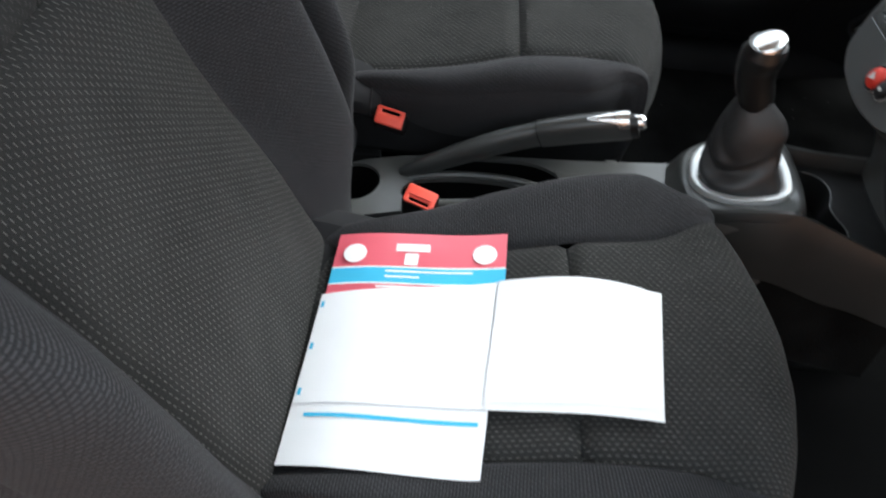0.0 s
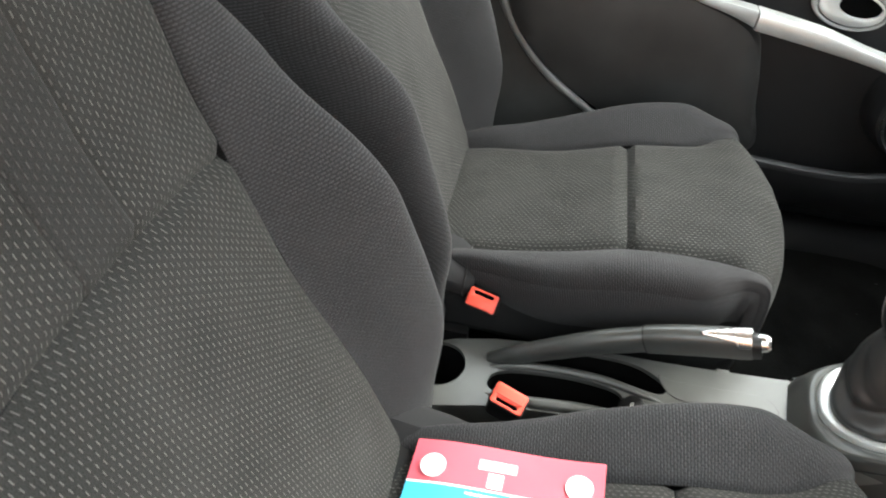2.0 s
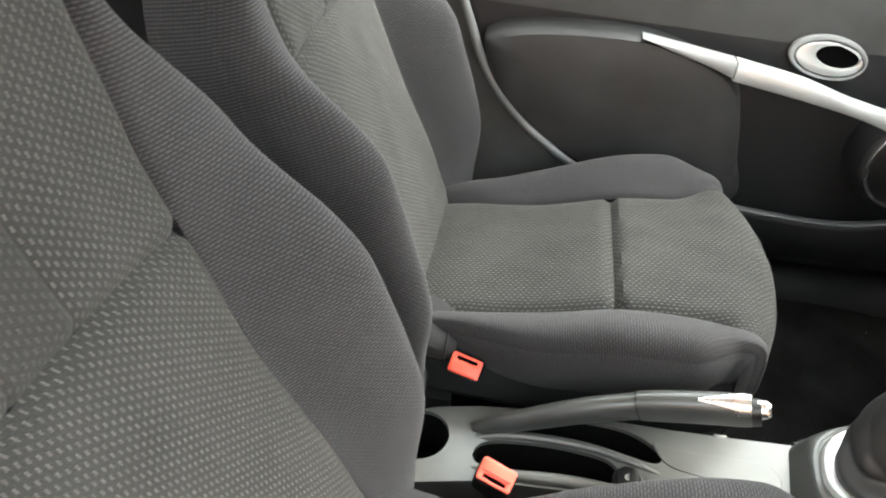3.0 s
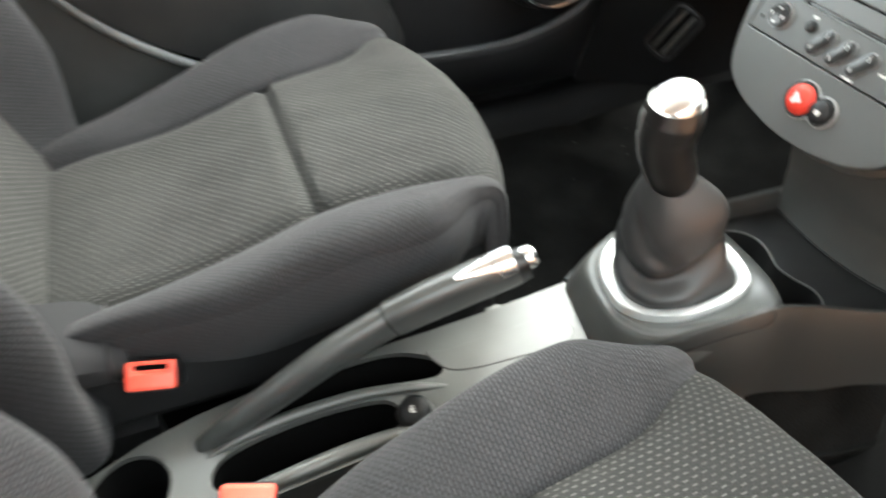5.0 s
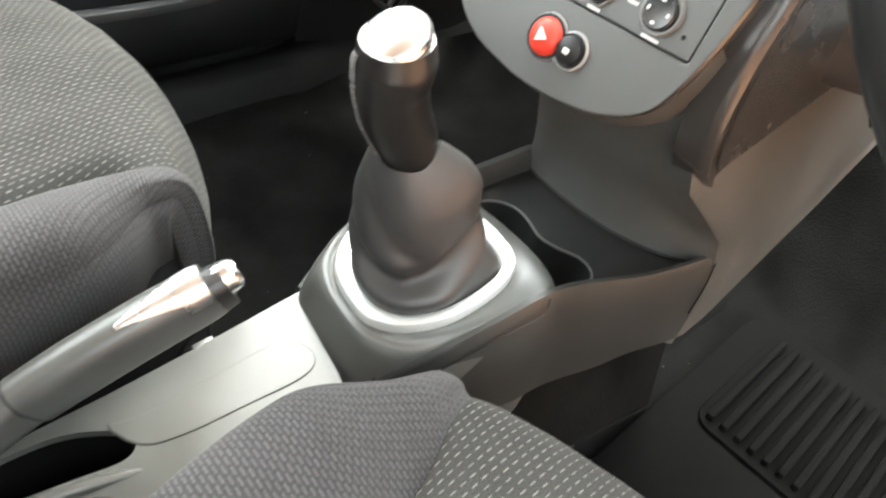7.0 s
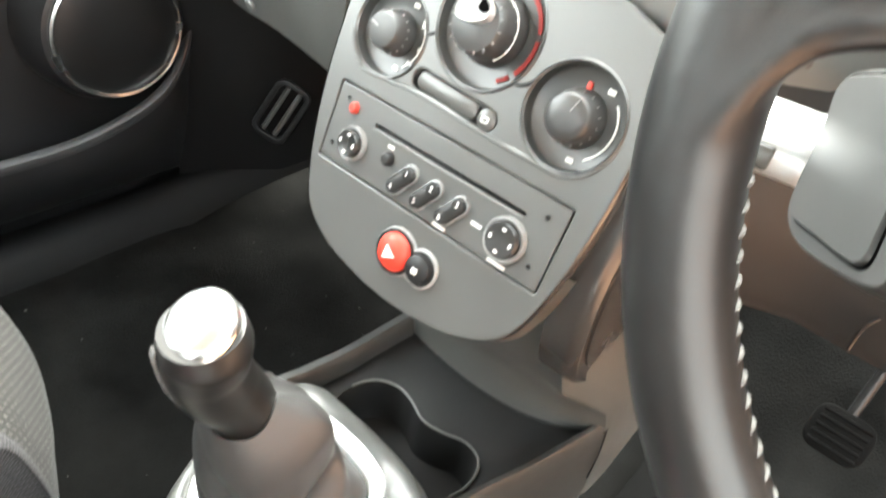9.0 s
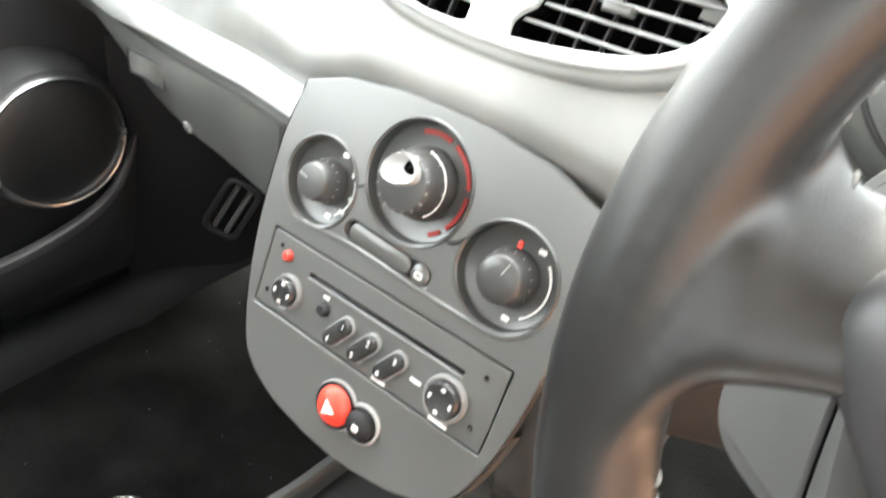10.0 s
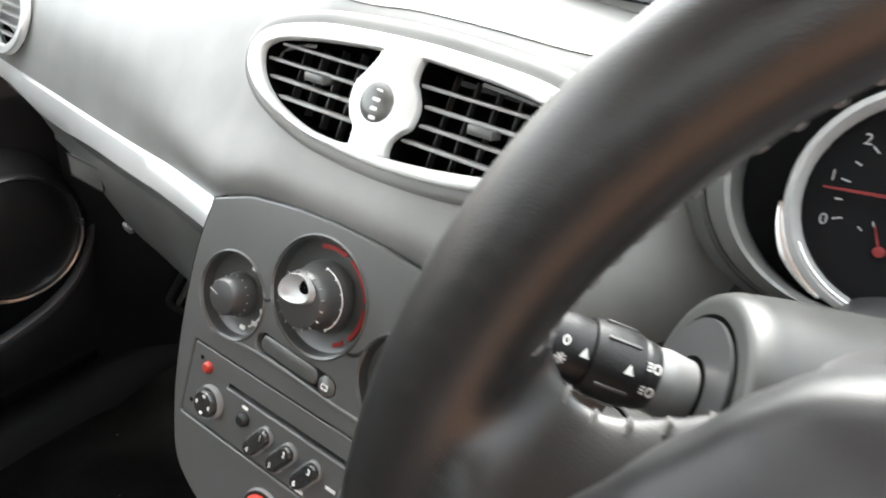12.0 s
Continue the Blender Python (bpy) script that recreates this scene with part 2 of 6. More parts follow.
def tube(path, radii, seg=16, squash=1.0, n=None, cap=True):
    """A round bar along a smooth path; squash flattens it sideways."""
    pts = spline(path, n or len(path) * 5)
    rows = []
    for k, p in enumerate(pts):
        d = (pts[min(k + 1, len(pts) - 1)] - pts[max(k - 1, 0)]).normalized()
        side = d.cross(Vector((0, 0, 1)))
        side = side.normalized() if side.length > 0.05 else Vector((0, 1, 0))
        up = side.cross(d).normalized()
        x = k / (len(pts) - 1) * (len(radii) - 1)
        i = min(int(x), len(radii) - 2)
        r = radii[i] + (radii[i + 1] - radii[i]) * (x - i)
        rows.append([p + side * (r * squash * math.cos(a)) + up * (r * math.sin(a)) for a in (2 * math.pi * q / seg for q in range(seg))])
    return capped(rows) if cap else sheet(rows, True)


def turned(profile, seg=32):
    """A body of revolution round z from (radius, height) rows."""
    rows = [[Vector((max(r, 1e-5) * math.cos(a), max(r, 1e-5) * math.sin(a), h)) for a in (2 * math.pi * q / seg for q in range(seg))] for r, h in profile]
    bm = sheet(rows, True)
    bmesh.ops.remove_doubles(bm, verts=bm.verts, dist=2e-5)
    return bm


def brick(x, y, z, m=None, r=0.0, seg=2):
    """A box of that size with rounded edges."""
    bm = bmesh.new()
    bmesh.ops.create_cube(bm, size=1)
    bmesh.ops.scale(bm, vec=(x, y, z), verts=bm.verts)
    if r:
        bmesh.ops.bevel(bm, geom=bm.edges[:], offset=r, segments=seg, profile=0.5, affect="EDGES")
    if m is not None:
        bmesh.ops.transform(bm, matrix=m, verts=bm.verts)
    return bm


def moved(bm, m):
    bmesh.ops.transform(bm, matrix=m, verts=bm.verts)
    return bm


def plate(outline, holes=(), depth=0.004, m=None, bevel=0.0006):
    """A flat board with openings: outline and holes in x, y; its back at z = 0."""
    cu = bpy.data.curves.new("outline", "CURVE")
    cu.dimensions, cu.fill_mode, cu.extrude = "2D", "BOTH", max(depth / 2 - bevel, 1e-5)
    cu.bevel_depth, cu.bevel_resolution, cu.offset = bevel, 1, -bevel
    for loop in (outline, *holes):
        s = cu.splines.new("POLY")
        s.points.add(len(loop) - 1)
        for q, p in zip(s.points, loop):
            q.co = (p[0], p[1], 0, 1)
        s.use_cyclic_u = True
    ob = bpy.data.objects.new("outline", cu)
    scene.collection.objects.link(ob)
    dg = bpy.context.evaluated_depsgraph_get()
    dg.update()
    me = bpy.data.meshes.new_from_object(ob.evaluated_get(dg))
    bpy.data.objects.remove(ob)
    bpy.data.curves.remove(cu)
    bm = bmesh.new()
    bm.from_mesh(me)
    bmesh.ops.remove_doubles(bm, verts=bm.verts, dist=1e-5)
    bm.to_mesh(me)
    bm.free()
    me.transform((m or Matrix.Identity(4)) @ Matrix.Translation((0, 0, depth / 2)))
    return me


def words(text, size, m, depth=0.0004):
    cu = bpy.data.curves.new("print", "FONT")
    cu.body, cu.size, cu.align_x, cu.align_y, cu.extrude = text, size, "CENTER", "CENTER", depth / 2
    ob = bpy.data.objects.new("print", cu)
    scene.collection.objects.link(ob)
    dg = bpy.context.evaluated_depsgraph_get()
    dg.update()
    me = bpy.data.meshes.new_from_object(ob.evaluated_get(dg))
    bpy.data.objects.remove(ob)
    bpy.data.curves.remove(cu)
    me.transform(m)
    return me


def ring(cx, cy, rx, ry=None, n=40, a0=0, a1=360):
    ry = ry or rx
    full = a1 - a0 >= 360
    return [(cx + rx * math.cos(radians(a0 + (a1 - a0) * k / (n if full else n - 1))), cy + ry * math.sin(radians(a0 + (a1 - a0) * k / (n if full else n - 1)))) for k in range(n)]


def smooth_loop(pts, n=8):
    """A closed smooth outline through 2D points."""
    out, m = [], len(pts)
    for i in range(m):
        a, b, c, d = (Vector(pts[(i + k) % m]) for k in (-1, 0, 1, 2))
        for k in range(n):
            t = k / n
            q = 0.5 * ((2 * b) + (c - a) * t + (2 * a - 5 * b + 4 * c - d) * t * t + (3 * b - a - 3 * c + d) * t**3)
            out.append((q.x, q.y))
    return out


def pill(x0, y0, x1, y1, r, n=10):
    """A slot with round ends from one point to the other."""
    a = math.degrees(math.atan2(y1 - y0, x1 - x0))
    return ring(x1, y1, r, n=n, a0=a - 90, a1=a + 90) + ring(x0, y0, r, n=n, a0=a + 90, a1=a + 270)


def rrect(x0, y0, x1, y1, r, n=5):
    return [q for cx, cy, a in ((x1 - r, y1 - r, 0), (x0 + r, y1 - r, 90), (x0 + r, y0 + r, 180), (x1 - r, y0 + r, 270)) for q in ring(cx, cy, r, n=n, a0=a, a1=a + 90)]


def facing(origin, lean):
    """A frame on a face that leans back: x to the driver's right, y up the face, z out to the rear."""
    s, c = math.sin(radians(lean)), math.cos(radians(lean))
    return Matrix(((0, s, -c, origin[0]), (-1, 0, 0, origin[1]), (0, c, s, origin[2]), (0, 0, 0, 1)))


# ---- cabin shell ----
FLOOR = 0.035
ground = part("ground", sheet([[(-60, -60, -0.30), (60, -60, -0.30)], [(-60, 60, -0.30), (60, 60, -0.30)]]), PAVING)
tagged(ground, "warm brown brick paving outside the car", "ground", kind="structure")


BRICK = grain("warm brown brickwork", (0.30, 0.175, 0.115), 0.9, 0.2, 60, 0.4, 0.3)


def slab(name, pts_low, pts_high, material, label, category):
    """A thick wall between two loops of points."""
    ob = part(name, capped([pts_low, pts_high]), material, smooth=False)
    return tagged(ob, label, category, kind="structure")


def floor_z(x):
    return FLOOR + (0 if x < 0.38 else (x - 0.38) * 1.1)


rows = []
for i in range(41):
    x = -1.7 + 2.55 * i / 40
    rows.append([Vector((x, -0.66 + 1.32 * j / 40, floor_z(x) + 0.004 * noise.noise(Vector((x * 9, j * 0.35, 0))))) for j in range(41)])
tagged(part("floor", sheet(rows), CARPET), "black felt carpet on the cabin floor", "carpet", kind="structure")
slab("floor_pan", [(-1.7, -0.7, -0.05), (0.4, -0.7, -0.05), (0.4, 0.7, -0.05), (-1.7, 0.7, -0.05)],
     [(-1.7, -0.7, 0.0), (0.4, -0.7, 0.0), (0.4, 0.7, 0.0), (-1.7, 0.7, 0.0)], BODY, "grey painted floor pan under the carpet", "floor")
slab("ceiling", [(-1.7, -0.56, 1.12), (-0.10, -0.56, 1.10), (-0.10, 0.56, 1.10), (-1.7, 0.56, 1.12)],
     [(-1.7, -0.58, 1.16), (-0.10, -0.58, 1.14), (-0.10, 0.58, 1.14), (-1.7, 0.58, 1.16)], HEAD, "pale grey cloth headliner", "ceiling")
slab("wall_rear", [(-1.72, -0.68, -0.05), (-1.68, -0.68, -0.05), (-1.68, 0.68, -0.05), (-1.72, 0.68, -0.05)],
     [(-1.72, -0.66, 0.72), (-1.68, -0.66, 0.72), (-1.68, 0.66, 0.72), (-1.72, 0.66, 0.72)], DOORSKIN, "black trim at the rear of the cabin", "wall")
slab("wall_front", [(0.84, -0.68, -0.05), (0.88, -0.68, -0.05), (0.88, 0.68, -0.05), (0.84, 0.68, -0.05)],
     [(0.84, -0.68, 0.74), (0.88, -0.68, 0.74), (0.88, 0.68, 0.74), (0.84, 0.68, 0.74)], BLACK, "black bulkhead ahead of the dashboard", "wall")
# Added out of view: holds back sky from the driver side, warms reflections.
slab("wall_light_block", [(-5.0, -3.4, -0.30), (5.0, -3.4, -0.30), (5.0, -3.2, -0.30), (-5.0, -3.2, -0.30)],
     [(-5.0, -3.4, 1.6), (5.0, -3.4, 1.6), (5.0, -3.2, 1.6), (-5.0, -3.2, 1.6)], BRICK, "unseen brown wall added to cut and warm light from the driver side", "wall")
for s in (-1, 1):
    slab("wall_quarter", [(-1.7, s * 0.66, -0.05), (-0.98, s * 0.66, -0.05), (-0.98, s * 0.72, -0.05), (-1.7, s * 0.72, -0.05)],
         [(-1.7, s * 0.64, 0.70), (-0.98, s * 0.64, 0.70), (-0.98, s * 0.70, 0.70), (-1.7, s * 0.70, 0.70)], DOORSKIN, "black side trim behind the front seats", "wall")
    pil = part("pillar", tube([(-0.98, s * 0.66, 0.68), (-1.02, s * 0.60, 0.95), (-1.05, s * 0.56, 1.14)], [0.05, 0.045, 0.05], 12), HEAD)
    tagged(pil, "pale grey pillar between the side windows", "pillar", kind="structure")
    pil = part("pillar", tube([(0.70, s * 0.66, 0.72), (0.32, s * 0.61, 0.95), (-0.10, s * 0.56, 1.12)], [0.045, 0.04, 0.045], 12), HEAD)
    tagged(pil, "pale grey windscreen pillar", "pillar", kind="structure")


# ---- seats ----
CUSHION = spline([(-0.10, -0.04), (0, 0), (0.12, 0.023), (0.235, 0.058), (0.325, 0.070), (0.385, 0.081), (0.428, 0.066), (0.450, 0.0), (0.445, -0.06), (0.435, -0.14)], 90)
BACK = spline([(0.035, -0.08), (0, 0), (-0.030, 0.08), (-0.070, 0.17), (-0.108, 0.26), (-0.148, 0.35), (-0.172, 0.43), (-0.192, 0.51), (-0.215, 0.56), (-0.255, 0.585), (-0.31, 0.57)], 90)


def padding(path, turn, y0, x0, z0, half, inner, bolster, depth, seam, tuck=0.02, nose=(0.0, 0.0), gap=0.012, arc=0.0, strip=0.0, fold=23):
    """Four padded patches of a seat half: two middle panels and two bolsters, sewn along sunk seams.
    half, inner, bolster: rows of (share of the path, metres)."""
    n = len(path)
    dist = [0.0]
    for a, b in zip(path, path[1:]):
        dist.append(dist[-1] + (b - a).length)

    def place(i, u, h):
        d = (path[min(i + 1, n - 1)] - path[max(i - 1, 0)]).normalized()
        nx, nz = (-d.y, d.x) if turn > 0 else (d.y, -d.x)
        f = min(1, max(0, (i / (n - 1) - 0.35) / 0.5))
        bow = f * f * (3 - 2 * f) * (nose[0] - nose[1] * (u / 0.18) ** 2)
        return Vector((x0 + path[i].x + nx * h + bow, y0 + u, z0 + path[i].y + nz * h))

    def groove(d, v=0.0):
        return -0.007 * math.exp(-((d / 0.007) ** 2)) * sink(v)

    def sink(v):
        return curve([(0, 1.0), (0.45, 1.0), (0.62, 0.25), (1, 0.25)], v) if nose[1] else 1.0

    patches = []
    cut = min(range(n), key=lambda i: abs(dist[i] - seam))
    def along(i, u, h, c):
        """A place whose row slides down the path towards the panel's edges, so that the cross seam bows."""
        x = min(n - 1.001, max(0.0, i - arc * (u / c) ** 2 * math.exp(-(((i - cut) / 16) ** 2))))
        k = int(x)
        u *= curve(inner, x / (n - 1)) / c
        return place(k, u, h).lerp(place(k + 1, u, h), x - k)

    for lo, hi, sides in ((0, cut, (-1, 1)), (cut, n - 1, (-1, -strip, strip, 1) if strip else (-1, 1))):
        for first, last in zip(sides, sides[1:]):
            rows, uv = [], []
            for i in range(lo, hi + 1):
                v = i / (n - 1)
                c = curve(inner, v)
                ends = min(dist[i] - dist[lo] if lo else 1, dist[hi] - dist[i] if hi < n - 1 else 1)
                row, tex = [], []
                for k in range(37):
                    q = k / 18 - 1
                    q = q * 0.8 + 0.2 * q**3
                    ua, ub = (c * e if abs(e) == 1 else e for e in (first, last))
                    u = ua + (ub - ua) * (q + 1) / 2
                    h = 0.006 * (1 - (u / c) ** 2) + groove(c - abs(u), v) + 1.3 * groove(1.5 * ends)
                    if strip:
                        h += 0.3 * groove(3 * (abs(u) - strip)) if lo else 0
                    h += 0.0012 * noise.noise(Vector((u * 30, dist[i] * 24, y0 * 9)))
                    row.append(along(i, u, h, c))
                    tex.append((dist[i], u))
                rows.append(row)
                uv.append(tex)
            patches.append(sheet(rows, uv=uv))
    c = curve(inner, cut / (n - 1))
    line = [along(cut, c * 0.955 * (k / 16 - 1), -0.0068 - 0.0025 * abs(k / 16 - 1) ** 6, c) for k in range(33)]
    patches.append(tube(line, [0.0016, 0.0016], 6, n=33))
    low = z0 + min(p.y for p in path) - 0.02
    for side in (-1, 1):
        rows, uv = [], []
        for i in range(n):
            v = i / (n - 1)
            c, b = curve(inner, v), curve(bolster, v)
            w = max(curve(half, v), c + gap)
            pts = spline([(c, -0.007 * sink(v)), (c + 0.2 * (w - c) if w - c < 0.04 else c + 0.008, 0.002 * sink(v)), (c + 0.4 * (w - c), 0.62 * b + 0.004), (c + 0.72 * (w - c), b + 0.004), (w - 0.006, 0.72 * b), (w, 0.2 * b - 0.02), (w - 0.25 * tuck, -0.5 * depth), (w - tuck, -depth)], 32)
            row, tex, run = [], [], 0.0
            for k, p in enumerate(pts):
                if k:
                    run += (p - pts[k - 1]).length
                wob = 0.0015 * noise.noise(Vector((p.x * 22 + side, dist[i] * 16, y0 * 7)))
                at = place(i, side * (p.x - (0.0022 if k == fold else 0)), (max(p.y, -0.02) if nose[1] else p.y) + wob)
                if nose[1] and p.y < -0.02:
                    at.z = max(at.z + p.y + 0.02, min(at.z, low))
                row.append(at)
                tex.append((run, dist[i]))
            rows.append(row)
            uv.append(tex)
        patches.append(sheet([r[: fold + 1] for r in rows], uv=[t[: fold + 1] for t in uv]))
        patches.append(sheet([r[fold:] for r in rows], uv=[t[fold:] for t in uv]))
    return patches


def seat(name, y0, x0, xb, z0, lift, label):
    e = thing(name, label, "car seat", (x0 + 0.15, y0, FLOOR))
    a = padding(CUSHION, 1, y0, x0, z0, [(0, 0.160), (0.14, 0.176), (0.26, 0.207), (0.42, 0.221), (0.55, 0.193), (0.68, 0.185), (0.8, 0.179), (1, 0.172)],
                [(0, 0.135), (0.25, 0.125), (0.42, 0.1305), (0.55, 0.151), (0.68, 0.162), (0.8, 0.164), (1, 0.165)],
                [(0, 0.0), (0.25, 0.0195 * lift), (0.42, 0.027 * lift), (0.55, 0.006 * lift), (0.68, 0.0), (1, 0.0)], 0.12, 0.342, 0.045, (0.0035, 0.053), 0.006, fold=20)
    for nm, bm, mat in zip(("cushion_rear_panel", "cushion_front_panel", "cross_seam", "cushion_bolster", "cushion_side", "cushion_bolster", "cushion_side"), a, (CLOTH, CLOTH, SIDE, WEAVE, WEAVE, WEAVE, WEAVE)):
        part(nm, bm, mat, e)
    b = padding(BACK, -1, y0, xb, 0.25, [(0, 0.235), (0.2, 0.249), (0.35, 0.243), (0.5, 0.235), (0.65, 0.174), (0.8, 0.1455), (1, 0.116)],
                [(0, 0.163), (0.2, 0.153), (0.35, 0.142), (0.5, 0.1486), (0.65, 0.152), (0.8, 0.1374), (1, 0.112)],
                [(0, 0.0), (0.2, 0.066), (0.35, 0.078), (0.5, 0.0205), (0.65, 0.0), (0.8, 0.0026), (1, 0.0)], 0.10, 0.436, arc=1.2, strip=0.027)
    for nm, bm, mat in zip(("backrest_lower_panel", "backrest_upper_panel", "backrest_insert", "backrest_upper_panel", "cross_seam", "backrest_bolster", "backrest_side", "backrest_bolster", "backrest_side"), b, (CLOTH, CLOTH, DULL, CLOTH, SIDE, WEAVE, WEAVE, WEAVE, WEAVE)):
        part(nm, bm, mat, e)
    back = [(x0 - 0.06, 0.20), (x0 - 0.10, 0.26), (x0 - 0.22, 0.50), (x0 - 0.31, 0.78), (x0 - 0.36, 0.80), (x0 - 0.34, 0.70), (x0 - 0.25, 0.45), (x0 - 0.17, 0.22)]
    part("back_shell", capped([[Vector((x, y0 - 0.14, z)) for x, z in back], [Vector((x, y0 + 0.14, z)) for x, z in back]]), SIDE, e, bevel=0.02)
    base = [(x0 - 0.10, 0.13), (x0 - 0.08, 0.21), (x0 + 0.30, 0.25), (x0 + 0.40, 0.25), (x0 + 0.41, 0.18), (x0 + 0.37, 0.12)]
    part("seat_base", capped([[Vector((x, y0 - 0.178, z)) for x, z in base], [Vector((x, y0 + 0.178, z)) for x, z in base]]), SIDE, e, bevel=0.02)
    inward = 1 if y0 < 0 else -1
    drop, deep = (0.036, -0.022) if y0 < 0 else (0.0, -0.060)
    cover = [[Vector((x0 + dx, y0 + inward * (0.173 + dy * k), zt - drop + dz * k)) for dy, dz in ((deep, -0.006), (-0.015, 0.0), (0.010, -0.003), (0.022, -0.014), (0.023, -0.028), (0.014, -0.042), (-0.050, -0.046))] for dx, k, zt in ((-0.105, 0.6, 0.266), (-0.095, 0.85, 0.271), (-0.05, 1.0, 0.268), (0.0, 1.0, 0.259), (0.028, 0.92, 0.251), (0.042, 0.60, 0.243))]
    part("hinge_cover", capped(cover), WEAVE, e, "rounded cloth cover over the seat hinge")
    part("cover_joint", tube([p + Vector((0.0012, 0, 0)) for p in cover[4][:6]], [0.0011, 0.0011], 6), BLACK, e)
    for s in (-1, 1):
        part("seat_rail", brick(0.42, 0.03, 0.03, pose(x0 + 0.19, y0 + s * 0.18, FLOOR + 0.015), 0.004), BLACK, e)
        for dx in (0.02, 0.34):
            part("seat_leg", brick(0.05, 0.02, 0.08, pose(x0 + dx, y0 + s * 0.18, FLOOR + 0.065), 0.004), BLACK, e)
    return e


seat("driver_seat", -0.285, -0.5872, -0.6526, 0.2271, 0.8355, "charcoal cloth driver seat with papers lying on its cushion")
seat("passenger_seat", 0.283, -0.6393, -0.6682, 0.2442, 1.0, "empty charcoal cloth passenger seat beside the console")


def cushion_z(x, x0=-0.5872):
    for p, q in zip(CUSHION[3:60], CUSHION[4:61]):
        if x - x0 <= q.x:
            break
    t = min(1, max(0, (x - x0 - p.x) / (q.x - p.x)))
    return 0.2271 + p.y + (q.y - p.y) * t + 0.007


rear = thing("rear_bench", "dark cloth rear bench behind the front seats", "car seat", (-1.35, 0, FLOOR))
part("bench_cushion", brick(0.46, 1.14, 0.16, pose(-1.28, 0, 0.27, 0, -6, 0), 0.05, 4), WEAVE, rear)
part("bench_back", brick(0.14, 1.14, 0.55, pose(-1.56, 0, 0.55, 0, -20, 0), 0.05, 4), WEAVE, rear)
part("bench_base", brick(0.44, 1.1, 0.17, pose(-1.30, 0, 0.12), 0.01), SIDE, rear)

# ---- centre console ----
console = thing("centre_console", "charcoal plastic tunnel console with trays and cup wells", "car console", (-0.3, 0, FLOOR))
TILT = Matrix(((1, 0, 0, 0), (0, 1, 0, 0), (0.15, 0, 1, 0.2505), (0, 0, 0, 1)))


def top_z(x):
    """The console's rear top falls gently towards the back seats."""
    return 0.2505 + 0.15 * x


FAR = ((-0.70, 0.045), (-0.65, 0.052), (-0.608, 0.065), (-0.555, 0.072), (-0.483, 0.074), (-0.40, 0.069), (-0.335, 0.063), (-0.27, 0.059), (-0.188, 0.056))
NEAR = ((-0.215, -0.055), (-0.30, -0.052), (-0.36, -0.046), (-0.40, -0.038), (-0.50, -0.036), (-0.557, -0.038), (-0.617, -0.047), (-0.70, -0.05))
back_top = [*FAR, (-0.192, 0.050), (-0.200, 0.015), (-0.206, -0.020), *NEAR]
brake_slot = smooth_loop([(-0.5495, 0.043), (-0.543, 0.053), (-0.525, 0.061), (-0.49, 0.066), (-0.43, 0.064), (-0.378, 0.056), (-0.346, 0.037), (-0.336, 0.021), (-0.347, 0.0115), (-0.385, 0.022), (-0.42, 0.031), (-0.47, 0.037), (-0.51, 0.036), (-0.540, 0.0335)], 6)
long_tray = smooth_loop([(-0.5555, 0.002), (-0.546, 0.016), (-0.52, 0.0225), (-0.48, 0.0235), (-0.44, 0.020), (-0.400, 0.0105), (-0.388, -0.004), (-0.396, -0.021), (-0.44, -0.0175), (-0.49, -0.0165), (-0.53, -0.016), (-0.550, -0.0115)], 6)
rear_cup = ring(-0.623, 0.020, 0.036, 0.036)
part("rear_top", plate(back_top, (brake_slot, long_tray, rear_cup), 0.006, TILT @ pose(0, 0, -0.006), 0.0), PLASTIC, console, smooth=False, bevel=0.0014)


def well(name, loop, deep, material, shrink=0.94):
    cx = sum(p[0] for p in loop) / len(loop)
    cy = sum(p[1] for p in loop) / len(loop)
    rows = [[Vector((cx + (x - cx) * k, cy + (y - cy) * k, top_z(x) - 0.004 - z)) for x, y in loop] for k, z in ((1.01, 0), (1.0, 0.004), (shrink, deep), (shrink * 0.9, deep + 0.004), (0.02, deep + 0.004))]
    return part(name, sheet(rows, True), material, console)


well("brake_well", brake_slot, 0.080, RUBBER, 0.92)
well("tray_well", long_tray, 0.075, RUBBER, 0.96)
well("rear_cup_well", rear_cup, 0.070, RUBBER, 0.92)
for s, line in ((1, FAR), (-1, NEAR)):
    rows = [[Vector((x, y - s * 0.002 + s * q * 0.02, top_z(x) - 0.003 - q * 0.16)) for q in (0, 0.05, 0.2, 0.5, 1)] for x, y in line]
    part("side_wall", sheet(rows), PLASTIC, console)
part("divider_rib", tube([(x, y, top_z(x) + dz) for x, y, dz in ((-0.556, 0.024, -0.003), (-0.53, 0.0285, 0.0005), (-0.49, 0.0300, 0.002), (-0.45, 0.0275, 0.002), (-0.41, 0.0215, 0.0015), (-0.37, 0.0095, 0.0), (-0.335, -0.004, -0.004))], [0.003, 0.0050, 0.0058, 0.0058, 0.0056, 0.0052, 0.003], 14), PLASTIC, console)
part("outer_rib", tube([(x, y, top_z(x) + dz) for x, y, dz in ((-0.556, -0.018, -0.003), (-0.52, -0.0245, 0.0), (-0.48, -0.0260, 0.0015), (-0.44, -0.0265, 0.0015), (-0.40, -0.029, 0.0), (-0.37, -0.034, -0.003))], [0.003, 0.0065, 0.0078, 0.0078, 0.007, 0.003], 14), PLASTIC, console)
